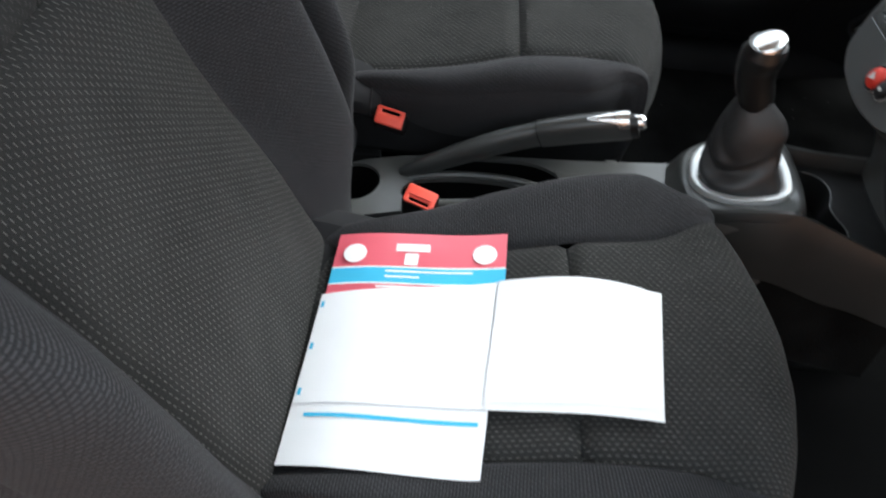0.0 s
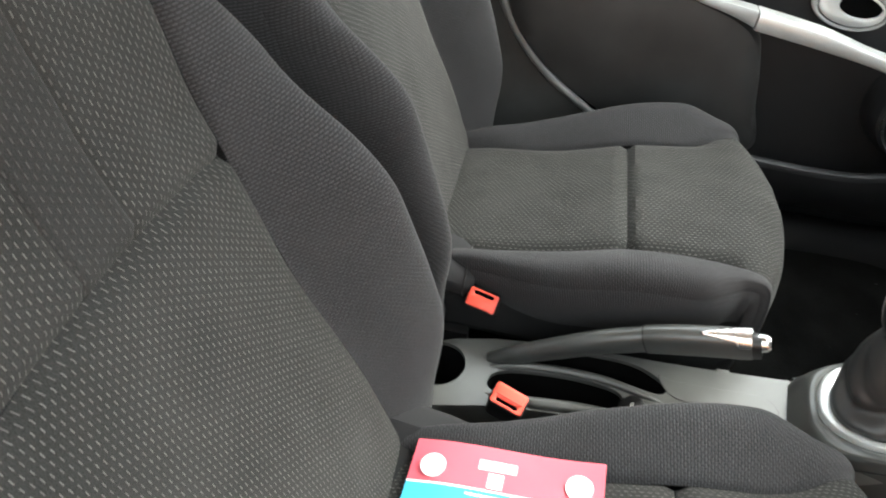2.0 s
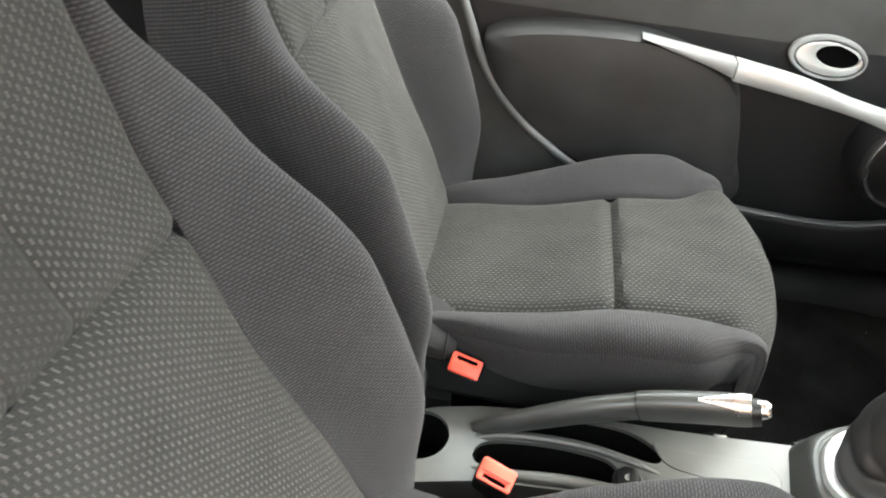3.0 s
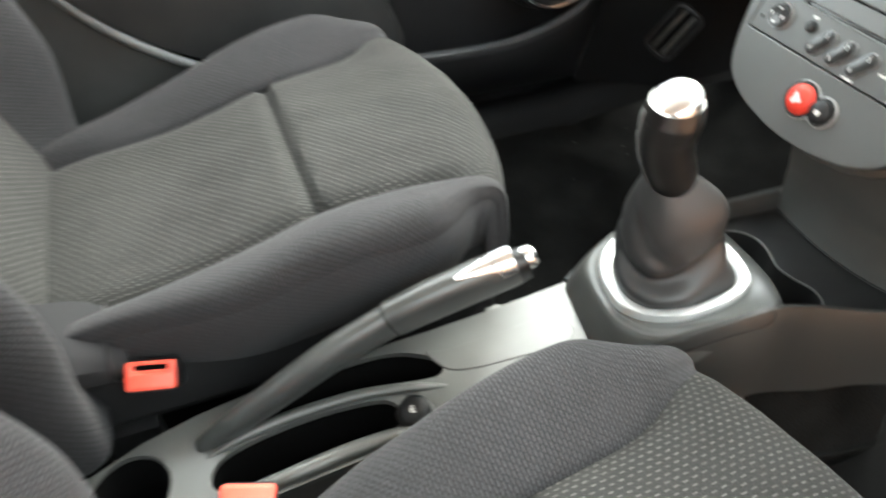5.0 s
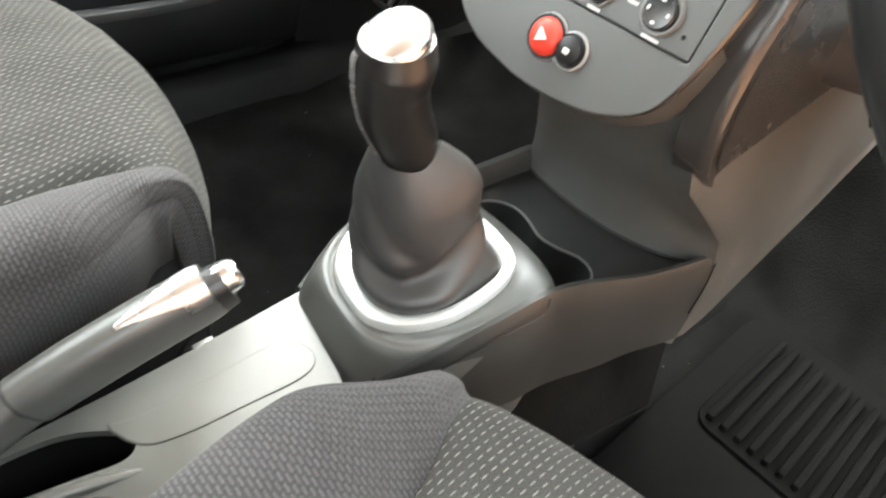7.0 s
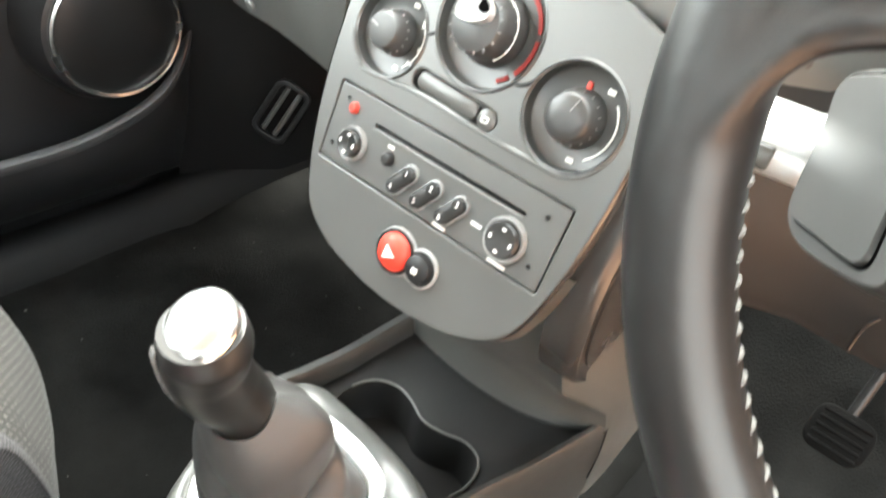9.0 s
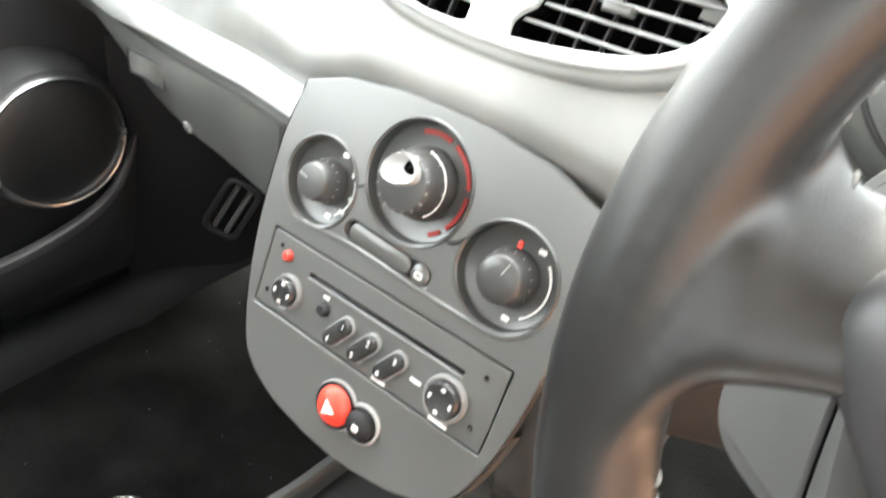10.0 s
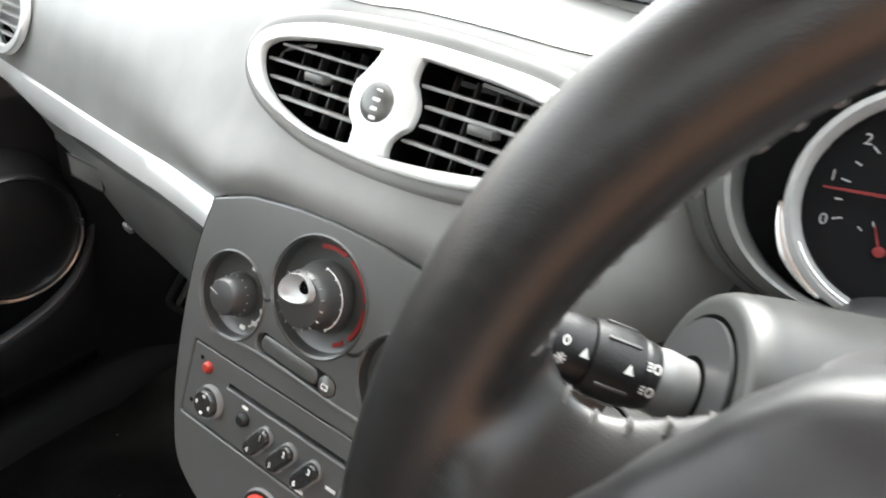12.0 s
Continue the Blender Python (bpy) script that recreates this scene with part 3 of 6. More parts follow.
lid = smooth_loop([(-0.345, 0.040), (-0.329, 0.035), (-0.287, 0.0305), (-0.232, 0.027), (-0.215, 0.0165), (-0.212, -0.001), (-0.227, -0.0100), (-0.27, -0.004), (-0.31, 0.003), (-0.334, 0.014)], 8)
part("lid_joint", sheet([[Vector((x + dx, y + dy, top_z(x) + dz)) for (x, y), (dx, dy) in zip(lid, [((x + 0.275) * k, (y - 0.012) * k) for x, y in lid])] for k, dz in ((0.012, -0.0005), (0.009, 0.0004), (-0.004, 0.0004), (-0.008, -0.0005))], True), BLACK, console)
part("blank_lid", plate(lid, (), 0.0016, TILT @ pose(0, 0, -0.0006), 0.0007), PLASTIC, console, "flush oval cover plate", smooth=False)
part("edge_clip", brick(0.016, 0.006, 0.003, pose(-0.2665, 0.0605, top_z(-0.2665) - 0.002, 0, 0, 4), 0.001), PLASTIC, console)

# 12 volt socket in the tray's front end
SOCKET = pose(-0.376, -0.016, top_z(-0.376) + 0.001, 14, -24, 0)
socket = thing("power_socket", "round black twelve volt socket cap in the console tray", "socket", (-0.376, -0.016, top_z(-0.376) - 0.03))
part("cap", moved(turned([(0, 0.0118), (0.011, 0.0114), (0.0138, 0.0092), (0.0150, 0.0045), (0.0150, 0), (0.0150, -0.030), (0, -0.030)], 28), SOCKET), BLACK, socket)
part("cap_lip", tube([SOCKET @ Vector((0.0150 * math.cos(radians(d)), 0.0150 * math.sin(radians(d)), 0.006)) for d in range(130, 232, 20)], [0.0016, 0.0024, 0.0016], 8), BLACK, socket)
for k in range(3):
    part("symbol", plate(pill(-0.002, 0, 0.002, 0, 0.0005, 4), (), 0.0003, SOCKET @ pose(0.0, 0.0021 * (k - 1), 0.0121, 0, 0, 25 * (k - 1)), 0), MARK, socket)

# gear surround: a collar tilted up towards the dash, its shoulder and the fall to plate and tray
GX, GY = -0.130, -0.010
COLLAR = ((-0.1875, -0.012), (-0.181, 0.020), (-0.165, 0.040), (-0.135, 0.051), (-0.100, 0.048), (-0.081, 0.032), (-0.0755, -0.005), (-0.077, -0.040), (-0.085, -0.0605), (-0.107, -0.0685), (-0.145, -0.064), (-0.172, -0.048), (-0.1845, -0.030))
SHOULDER = ((-0.192, -0.014, 0.259), (-0.1855, 0.0225, 0.260), (-0.169, 0.0445, 0.265), (-0.138, 0.0565, 0.274), (-0.095, 0.060, 0.283), (-0.064, 0.038, 0.2915), (-0.0600, -0.005, 0.2915), (-0.0625, -0.042, 0.2930), (-0.0735, -0.072, 0.2975), (-0.094, -0.0945, 0.302), (-0.132, -0.0840, 0.289), (-0.172, -0.064, 0.266), (-0.188, -0.038, 0.259))
FOOT = ((-0.205, -0.015, 0.212), (-0.199, 0.030, 0.212), (-0.190, 0.058, 0.212), (-0.145, 0.076, 0.215), (-0.085, 0.079, 0.235), (-0.050, 0.052, 0.244), (-0.044, -0.008, 0.243), (-0.046, -0.045, 0.244), (-0.052, -0.084, 0.250), (-0.080, -0.0995, 0.272), (-0.130, -0.0925, 0.262), (-0.184, -0.074, 0.230), (-0.204, -0.045, 0.212))


def collar_z(x):
    return 0.319 + 0.3 * x


def lofted(pts, n=6):
    """A closed smooth loop through 3D points."""
    flat, high = smooth_loop([p[:2] for p in pts], n), smooth_loop([(p[2], 0) for p in pts], n)
    return [Vector((x, y, z)) for (x, y), (z, _) in zip(flat, high)]


collar = [Vector((x, y, collar_z(x))) for x, y in smooth_loop(COLLAR, 6)]
shoulder, foot = lofted(SHOULDER), lofted(FOOT)
rows = [[Vector((GX + (p.x - GX) * 0.8, GY + (p.y - GY) * 0.8, p.z - 0.004)) for p in collar], [p - Vector((0, 0, 0.002)) for p in collar]]
rows += [[p.lerp(q, t) - Vector((0, 0, dz)) for p, q in zip(collar, shoulder)] for t, dz in ((0.25, 0.0022), (0.5, 0.0004), (0.8, 0.0))]
for t, fall in ((0.0, 0.0006), (0.06, 0.006), (0.16, 0.03), (0.32, 0.13), (0.52, 0.32), (0.75, 0.62), (1.0, 1.0)):
    rows.append([Vector((p.x + (q.x - p.x) * t, p.y + (q.y - p.y) * t, p.z + (q.z - p.z) * fall)) for p, q in zip(shoulder, foot)])
rows.append([Vector((p.x, p.y, 0.05)) for p in foot])
part("gear_surround", sheet(rows, True), PLASTIC, console)

# front tray with two cup wells and its side walls
tray_out = [(-0.075, 0.066), (-0.03, 0.072), (0.03, 0.066), (0.088, 0.058), (0.095, 0.0), (0.10, -0.07), (0.116, -0.124), (0.03, -0.109), (-0.05, -0.098), (-0.078, -0.092), (-0.060, -0.04), (-0.060, 0.02)]
cups = smooth_loop([(-0.050, 0.022), (-0.036, 0.044), (-0.010, 0.0475), (0.010, 0.039), (0.0190, 0.022), (0.0165, 0.003), (0.0090, -0.017), (0.0120, -0.036), (0.0190, -0.055), (0.0140, -0.073), (-0.004, -0.081), (-0.028, -0.078), (-0.045, -0.060), (-0.052, -0.020)], 7)
part("front_tray_floor", plate(tray_out, (cups,), 0.004, pose(0, 0, 0.236), 0.001), TRAY, console)
rows = [[Vector((x, y, z)) for x, y in cups] for z in (0.2405, 0.237, 0.20)] + [[Vector((-0.016 + (x + 0.016) * k, -0.018 + (y + 0.018) * k, 0.195)) for x, y in cups] for k in (0.94, 0.05)]
part("cup_well", sheet(rows, True), TRAY, console)
part("cup_lip", tube([(x, y, 0.2412) for x, y in cups[14:78:3]], [0.0012, 0.0012], 8), PLASTIC, console)


def wall(name, pts, thick, hem, material):
    """A console side wall: top edge through pts, outer face down to the hem, carpet below it."""
    top = spline(pts, 40)
    rows = []
    for p in top:
        s = math.copysign(1, thick)
        low = lerp(hem, p.x)
        rows.append([Vector((p.x, p.y + thick, 0.236)), Vector((p.x, p.y + thick * 0.9, p.z - 0.004)), Vector((p.x, p.y + thick * 0.6, p.z)), Vector((p.x, p.y, p.z - 0.0005)), Vector((p.x, p.y - s * 0.002, p.z - 0.004)),
                     Vector((p.x, p.y - s * 0.004, p.z - 0.03)), Vector((p.x, p.y - s * 0.006, (p.z + low) / 2)), Vector((p.x, p.y - s * 0.004, low))])
    skirt = [[r[-1] + Vector((0, s * 0.004, 0.01)), Vector((r[-1].x, r[-1].y + s * 0.005, r[-1].z - 0.01)), Vector((r[-1].x, r[-1].y - s * 0.012, FLOOR + 0.004))] for r in rows]
    part("tunnel_carpet", sheet(skirt), CARPET, console, "black carpet below the console side")
    return part(name, sheet(rows), material, console)


HEM = [(-0.18, 0.190), (-0.09, 0.182), (0.03, 0.157), (0.13, 0.140)]
wall("side_wall", [(-0.198, -0.055, 0.236), (-0.172, -0.073, 0.2655), (-0.132, -0.0885, 0.2890), (-0.094, -0.0975, 0.3020), (-0.06, -0.100, 0.294), (-0.02, -0.1045, 0.280), (0.04, -0.114, 0.262), (0.124, -0.129, 0.252)], 0.006, HEM, GRIP)
wall("side_wall", [(-0.185, 0.062, 0.222), (-0.13, 0.078, 0.246), (-0.075, 0.081, 0.264), (-0.04, 0.077, 0.263), (0.0, 0.072, 0.262), (0.04, 0.070, 0.262), (0.075, 0.067, 0.264), (0.093, 0.062, 0.266)], -0.011, HEM, GRIP)
part("trim_joint", tube([(-0.094, -0.1005, 0.3005), (-0.101, -0.1025, 0.290), (-0.132, -0.0935, 0.277), (-0.168, -0.0795, 0.254), (-0.19, -0.066, 0.235)], [0.0007, 0.0007], 6), BLACK, console)
part("trim_joint", tube([(0.118, -0.1305, 0.251), (0.113, -0.1345, 0.222), (0.108, -0.1355, 0.190)], [0.0008, 0.0008], 6), BLACK, console)
# the support that climbs from the tray to the fascia
LEVELS = ((0.13, 0.085, 0.064, -0.133, -0.008), (0.20, 0.080, 0.064, -0.134, -0.008), (0.242, 0.077, 0.063, -0.131, -0.008), (0.275, 0.071, 0.058, -0.128, -0.004), (0.31, 0.052, 0.048, -0.122, 0.004), (0.35, 0.024, 0.034, -0.113, 0.008), (0.40, 0.012, 0.030, -0.104, 0.006), (0.46, 0.014, 0.030, -0.102, 0.0))
rows = []
for k in range(25):
    q = k / 24
    bow = 1 - (2 * q - 1) ** 2
    rows.append([Vector((x + b * bow + 0.040 * q**4 * min(1, max(0, (0.34 - z) / 0.08)), y1 + (y2 - y1) * q, z)) for z, x, y1, y2, b in LEVELS])
SEAM = [r[2] for r in rows]
part("support", sheet(rows), PLASTIC, console)
rows = [[Vector((x + 0.040 * min(1, max(0, (0.34 - z) / 0.08)) + dx, y2 + dy, max(z, 0.14 + 0.55 * dx))) for z, x, y1, y2, b in LEVELS] for dx, dy in ((0, 0), (0.006, -0.003), (0.03, -0.006), (0.10, -0.008), (0.18, -0.010), (0.30, -0.012))]
part("support_side", sheet(rows), PLASTIC, console)
rows = [[Vector((x + dx, y1 + dy, z)) for z, x, y1, y2, b in LEVELS] for dx, dy in ((0, 0), (0.006, 0.004), (0.30, 0.02))]
part("support_side", sheet(rows), PLASTIC, console)
part("tray_joint", tube([rows_at + Vector((-0.0004, 0, 0)) for rows_at in SEAM], [0.0009, 0.0009], 6), BLACK, console)
tun = [(-0.085, FLOOR), (-0.07, 0.05), (-0.045, 0.062), (0.045, 0.062), (0.07, 0.05), (0.085, FLOOR)]
tagged(part("tunnel", sheet([[Vector((x, y * k, z)) for y, z in tun] for x, k in ((-1.2, 0.9), (-0.2, 1.0), (0.2, 1.35), (0.8, 1.6))]), CARPET), "black carpet over the floor tunnel", "carpet", kind="structure")

# ---- gear lever ----
lever = thing("gear_lever", "gear lever with grey leather boot, stitched knob and chrome cap", "gear lever", (GX, GY, 0.28))
INSIDE = ((-0.1765, -0.012), (-0.171, 0.013), (-0.157, 0.031), (-0.133, 0.040), (-0.106, 0.038), (-0.092, 0.026), (-0.087, -0.005), (-0.088, -0.034), (-0.092, -0.051), (-0.104, -0.0585), (-0.138, -0.056), (-0.162, -0.044), (-0.173, -0.030))
inside = [Vector((x, y, collar_z(x))) for x, y in smooth_loop(INSIDE, 6)]
rows = [[p.lerp(q, t) + Vector((0, 0, z)) for p, q in zip(collar, inside)] for t, z in ((0.0, -0.002), (0.02, 0.003), (0.12, 0.0050), (0.5, 0.0056), (0.88, 0.0046), (1.0, 0.002), (1.02, -0.004))]
part("chrome_ring", sheet(rows, True), SILVER, lever, "bright chrome ring round the boot")
NECK = Vector((-0.1555, -0.0068, 0.386))
rows = []
for i in range(57):
    q = i / 56
    row = []
    for p0 in inside:
        a = math.atan2(p0.y - GY, p0.x - GX)
        phi = ((math.degrees(a) - 222 + 180) % 360 - 180) / -90
        peak = 0.013 * abs(math.sin(radians(90 * phi))) ** 5 - 0.004
        top = NECK + Vector((0.0193 * math.cos(a), 0.0193 * math.sin(a), peak))
        s = curve([(0, 0.0), (0.07, 0.03), (0.16, 0.12), (0.3, 0.25), (0.5, 0.28), (0.69, 0.37), (0.84, 0.58), (0.93, 0.80), (1, 1.0)], q)
        s += 0.05 * max(0, math.cos(a + 0.5)) * math.exp(-(((q - 0.45) / 0.28) ** 2)) + 0.12 * max(0, math.sin(radians(90 * phi))) * math.exp(-(((q - 0.2) / 0.16) ** 2))
        p = p0 + (top - p0) * s
        p.z = p0.z + (top.z - p0.z) * q
        p += Vector((-0.0038, 0.0042, 0)) * math.sin(math.pi * q) ** 2
        roll = 0.25 + (0.17 if phi > 0 else 0.24) * phi * phi
        dent = 0.0095 * math.exp(-(((q - roll) / 0.075) ** 2) - (phi / 0.8) ** 4)
        across = (q - 0.47 - 0.55 * phi) / 1.14
        dent += 0.0062 * math.exp(-((across / 0.10) ** 2) - ((q - 0.58) / 0.2) ** 4)
        puff = 0.0040 * math.exp(-(((q - roll + 0.15) / 0.08) ** 2))
        fold = puff - dent + 0.0018 * noise.noise(Vector((math.cos(a) * 1.8, math.sin(a) * 1.8, q * 3.4)))
        p += Vector((math.cos(a), math.sin(a), 0.25)) * fold * min(1, q / 0.08) * (1 - q * q)
        row.append(p)
    rows.append(row)
rows.append([p.lerp(NECK + Vector((0, 0, p.z - NECK.z)), 0.09) - Vector((0, 0, 0.0012)) for p in rows[-1]])
part("boot", sheet(rows, True), BOOT, lever, "crumpled grey leatherette boot")
TIP = Vector((-0.1787, -0.0090, 0.4647))
CAPN = Vector((-0.52, 0.03, 0.85)).normalized()
BULGE = Vector((-0.85, 0.45, -0.2))
axis = [NECK + Vector((0.006, 0.001, -0.018)), NECK + Vector((0.0, 0.0, 0.006)) + BULGE * 0.0012, NECK.lerp(TIP, 0.34) + BULGE * 0.0040, NECK.lerp(TIP, 0.60) + BULGE * 0.0042, NECK.lerp(TIP, 0.82) + BULGE * 0.0002, TIP - CAPN * 0.003 - BULGE * 0.0008]
GIRTH = [0.0182, 0.0192, 0.0204, 0.0214, 0.0230, 0.0202]
part("knob", tube(axis, GIRTH, 32, 0.97, n=44), KNOBHIDE, lever, "dark leather knob")
capm = Matrix.Translation(TIP) @ CAPN.to_track_quat("Z", "Y").to_matrix().to_4x4()
part("cap", moved(turned([(0, 0.0046), (0.006, 0.0044), (0.012, 0.0037), (0.0155, 0.0025), (0.0182, 0.0006), (0.0196, -0.0018), (0.0199, -0.0036), (0.0190, -0.0062)], 44), capm), CHROME, lever, "polished chrome cap with an engraved gear pattern")
for pts in (((-0.006, 0), (0.006, 0)), ((-0.006, -0.005), (-0.006, 0.005)), ((0, -0.005), (0, 0.005)), ((0.006, 0), (0.006, 0.005))):
    (ax, ay), (bx, by) = pts
    part("engraving", plate(pill(ax * 0.7 - 0.007, ay * 0.7 + 0.004, bx * 0.7 - 0.007, by * 0.7 + 0.004, 0.0003, 4), (), 0.0003, capm @ pose(0, 0, 0.0040), 0), SLAT, lever)
# laced seam up the passenger side of the grip
side_on = Vector((-0.88, 0.32, 0.0)).normalized()
spine = spline(axis, 44)


def on_grip(q, turn_by):
    """A point on the leather, q along the grip, turned from the seam line."""
    k = int(q * 43)
    x = k / 43 * (len(GIRTH) - 1)
    i = min(int(x), len(GIRTH) - 2)
    r = GIRTH[i] + (GIRTH[i + 1] - GIRTH[i]) * (x - i) + 0.0007
    along = (spine[min(k + 1, 43)] - spine[max(k - 1, 0)]).normalized()
    out = (side_on - along * side_on.dot(along)).normalized()
    return spine[k] + (out * math.cos(turn_by) + along.cross(out) * math.sin(turn_by)) * r


for k in range(26):
    q = 0.20 + 0.028 * k
    part("stitch", tube([on_grip(q, -0.13), on_grip(q, 0.0), on_grip(q + 0.012, 0.13)], [0.0007, 0.0009, 0.0007], 6, n=4), THREAD, lever)
part("seam_cord", tube([on_grip(q, 0.0) for q in (0.16, 0.35, 0.55, 0.75, 0.92)], [0.0006, 0.0006], 8, n=20), THREAD, lever, "pale seam down the knob")

# ---- handbrake ----
brake = thing("handbrake", "grey plastic handbrake lever lying low with chrome trim", "handbrake", (-0.55, 0.040, 0.15))
SECTION = ((-0.64, 0.86), (-0.30, 0.98), (0.05, 1.0), (0.42, 0.92), (0.78, 0.62), (0.98, 0.18), (0.90, -0.30), (0.80, -0.75), (0.55, -1.0), (-0.45, -1.0), (-0.66, -0.72), (-0.82, -0.2), (-0.97, 0.36), (-0.88, 0.62))


def bar(path, sizes, n, start=0, end=0, lift=0.0):
    """A lever with a ridge along its flank: sizes are half widths and half heights along the path."""
    pts = spline(path, n)
    rows = []
    for k, p in enumerate(pts):
        d = (pts[min(k + 1, n - 1)] - pts[max(k - 1, 0)]).normalized()
        side = Vector((0, 0, 1)).cross(d).normalized()
        up = d.cross(side).normalized()
        x = k / (n - 1) * (len(sizes) - 1)
        i = min(int(x), len(sizes) - 2)
        w, h = (sizes[i][c] + (sizes[i + 1][c] - sizes[i][c]) * (x - i) for c in (0, 1))
        rows.append([p + side * (u * w) + up * (v * h + lift) for u, v in (SECTION[start:] + SECTION[:end] if start < 0 else SECTION)])
    return rows


ARM = [(-0.556, 0.040, 0.163), (-0.525, 0.036, 0.188), (-0.475, 0.033, 0.222), (-0.43, 0.0325, 0.248), (-0.378, 0.031, 0.273)]
GRIPPATH = [(-0.381, 0.0310, 0.2715), (-0.35, 0.0262, 0.286), (-0.31, 0.0190, 0.3035), (-0.286, 0.0140, 0.3135), (-0.277, 0.0122, 0.3172)]
part("arm", capped(bar(ARM, [(0.009, 0.010), (0.011, 0.013), (0.0125, 0.0155), (0.013, 0.017), (0.013, 0.0175)], 30)), HANDLE, brake)
part("grip", capped(bar(GRIPPATH, [(0.0140, 0.0188), (0.0148, 0.0195), (0.0152, 0.0195), (0.0148, 0.0190), (0.0140, 0.0180)], 30)), HANDLE, brake)
part("seam", capped(bar([(-0.3835, 0.0313, 0.2705), (-0.3815, 0.0311, 0.2714), (-0.3795, 0.0309, 0.2722)], [(0.0136, 0.0182), (0.0136, 0.0182)], 4)), BLACK, brake)
top_rows = bar(GRIPPATH, [(0.0140, 0.0188), (0.0148, 0.0195), (0.0152, 0.0195), (0.0148, 0.0190), (0.0142, 0.0182)], 30, -2, 4, 0.0012)
inlay = []
for k, r in enumerate(top_rows[12:]):
    reach = min(1.0, 0.16 + 0.84 * (k / 9) ** 0.7)
    mid_p = (r[2] + r[3]) / 2
    inlay.append([mid_p + (p - mid_p) * reach for p in r])
skirted = [[r[0] - Vector((0, 0, 0.004)), *r, r[-1] - Vector((0, 0, 0.004))] for r in inlay]
part("chrome_trim", capped(skirted), CHROME, brake, "chrome inlay on the grip")
part("button", tube([(-0.282, 0.0125, 0.3180), (-0.272, 0.0108, 0.3225), (-0.265, 0.0095, 0.3255), (-0.2615, 0.0089, 0.3270)], [0.0108, 0.0106, 0.0098, 0.0070], 18), CHROME, brake, "chrome release button")
part("button_socket", capped(bar([(-0.279, 0.0125, 0.3145), (-0.274, 0.0116, 0.3165), (-0.268, 0.0106, 0.3188)], [(0.0135, 0.0165), (0.0125, 0.0150)], 6)), BLACK, brake)


# ---- belt buckles ----
def buckle(at, yaw, lean, tip, turn):
    e = thing("seat_belt_buckle", "black seat belt buckle with a bright red release button", "seat belt buckle", at, "front belt buckles")
    m = pose(*at, 0, 0, yaw) @ pose(0, 0, 0, tip, lean, 0) @ pose(0, 0, 0, 0, 0, turn)
    part("housing", brick(0.044, 0.029, 0.075, m @ pose(0, 0, -0.041), 0.006, 3), BLACK, e)
    part("stalk", brick(0.030, 0.012, 0.11, m @ pose(0, 0, -0.12), 0.003), BLACK, e)
    part("release_button", plate(rrect(-0.0200, -0.0125, 0.0200, 0.0125, 0.003), (rrect(-0.0135, 0.0045, 0.0135, 0.0092, 0.0018),), 0.006, m @ pose(0, 0, -0.004), 0.001), BUCKLE, e, "red-orange release button")
    part("slot", brick(0.031, 0.008, 0.002, m @ pose(0, 0.0065, -0.0025), 0), VOID, e)
    part("button_face", plate(rrect(-0.0172, -0.0108, 0.0172, 0.0018, 0.002), (), 0.002, m @ pose(0, 0, 0.0016), 0.0008), BUCKLE, e)
    return e


buckle((-0.527, -0.060, 0.222), -16, 8, 24, 180)
buckle((-0.582, 0.082, 0.226), -10, 6, 42, 0)

# ---- dashboard ----
dash = thing("dashboard", "dark grey grained dashboard under the windscreen", "dashboard", (0.3, 0, 0.5))


def dash_line(y):
    """The lower front edge of the padded top: x and z at y."""
    if y > 0.06:
        t = min(1, (y - 0.06) / 0.06)
        t = t * t * (3 - 2 * t)
        return 0.042 + 0.185 * max(0, y - 0.105), (0.582 + 0.006 * (1 - (y / 0.11) ** 2)) * (1 - t) + (0.571 - 0.065 * max(0, y - 0.2)) * t
    if y > -0.13:
        return 0.042, 0.582 + 0.006 * (1 - (y / 0.11) ** 2)
    return 0.042 + 0.09 * min(1, (-0.13 - y) / 0.1), 0.582


mid = [(0.004, 0), (-0.004, 0.016), (-0.003, 0.032), (0.014, 0.058), (0.036, 0.094), (0.060, 0.124), (0.10, 0.139), (0.26, 0.156), (0.55, 0.165)]
out = [(0, 0), (0.004, 0.015), (0.010, 0.036), (0.022, 0.066), (0.046, 0.100), (0.080, 0.128), (0.13, 0.146), (0.27, 0.165), (0.46, 0.178)]
rows = []
for i in range(193):
    y = 0.64 - 1.28 * i / 192
    x0, z0 = dash_line(y)
    k = lerp([(0.10, 0.0), (0.30, 1.0)], abs(y))
    hood = lerp([(-0.50, 0.0), (-0.42, 1.0), (-0.24, 1.0), (-0.165, 0.0)], y)
    prof = [(a + (c - a) * k, b + (d - b) * k) for (a, b), (c, d) in zip(mid, out)]
    row = []
    for p in spline([(a, b) for a, b in prof], 60):
        h = hood * lerp([(0.02, 0.0), (0.10, 0.055), (0.22, 0.05), (0.35, 0.0)], p.x)
        row.append(Vector((x0 + p.x, y, z0 + p.y + h)))
    rows.append(row)
top_skin = sheet(rows)
behind = facing((0.066, 0, 0.667), 27).inverted()
gone = []
for f in top_skin.faces:
    q = behind @ f.calc_center_median()
    if abs(q.z) < 0.05 and ((q.x - 0.010) / 0.104) ** 2 + (q.y / 0.031) ** 2 < 1:
        gone.append(f)
bmesh.ops.delete(top_skin, geom=gone, context="FACES")
part("padded_top", top_skin, DASH, dash)
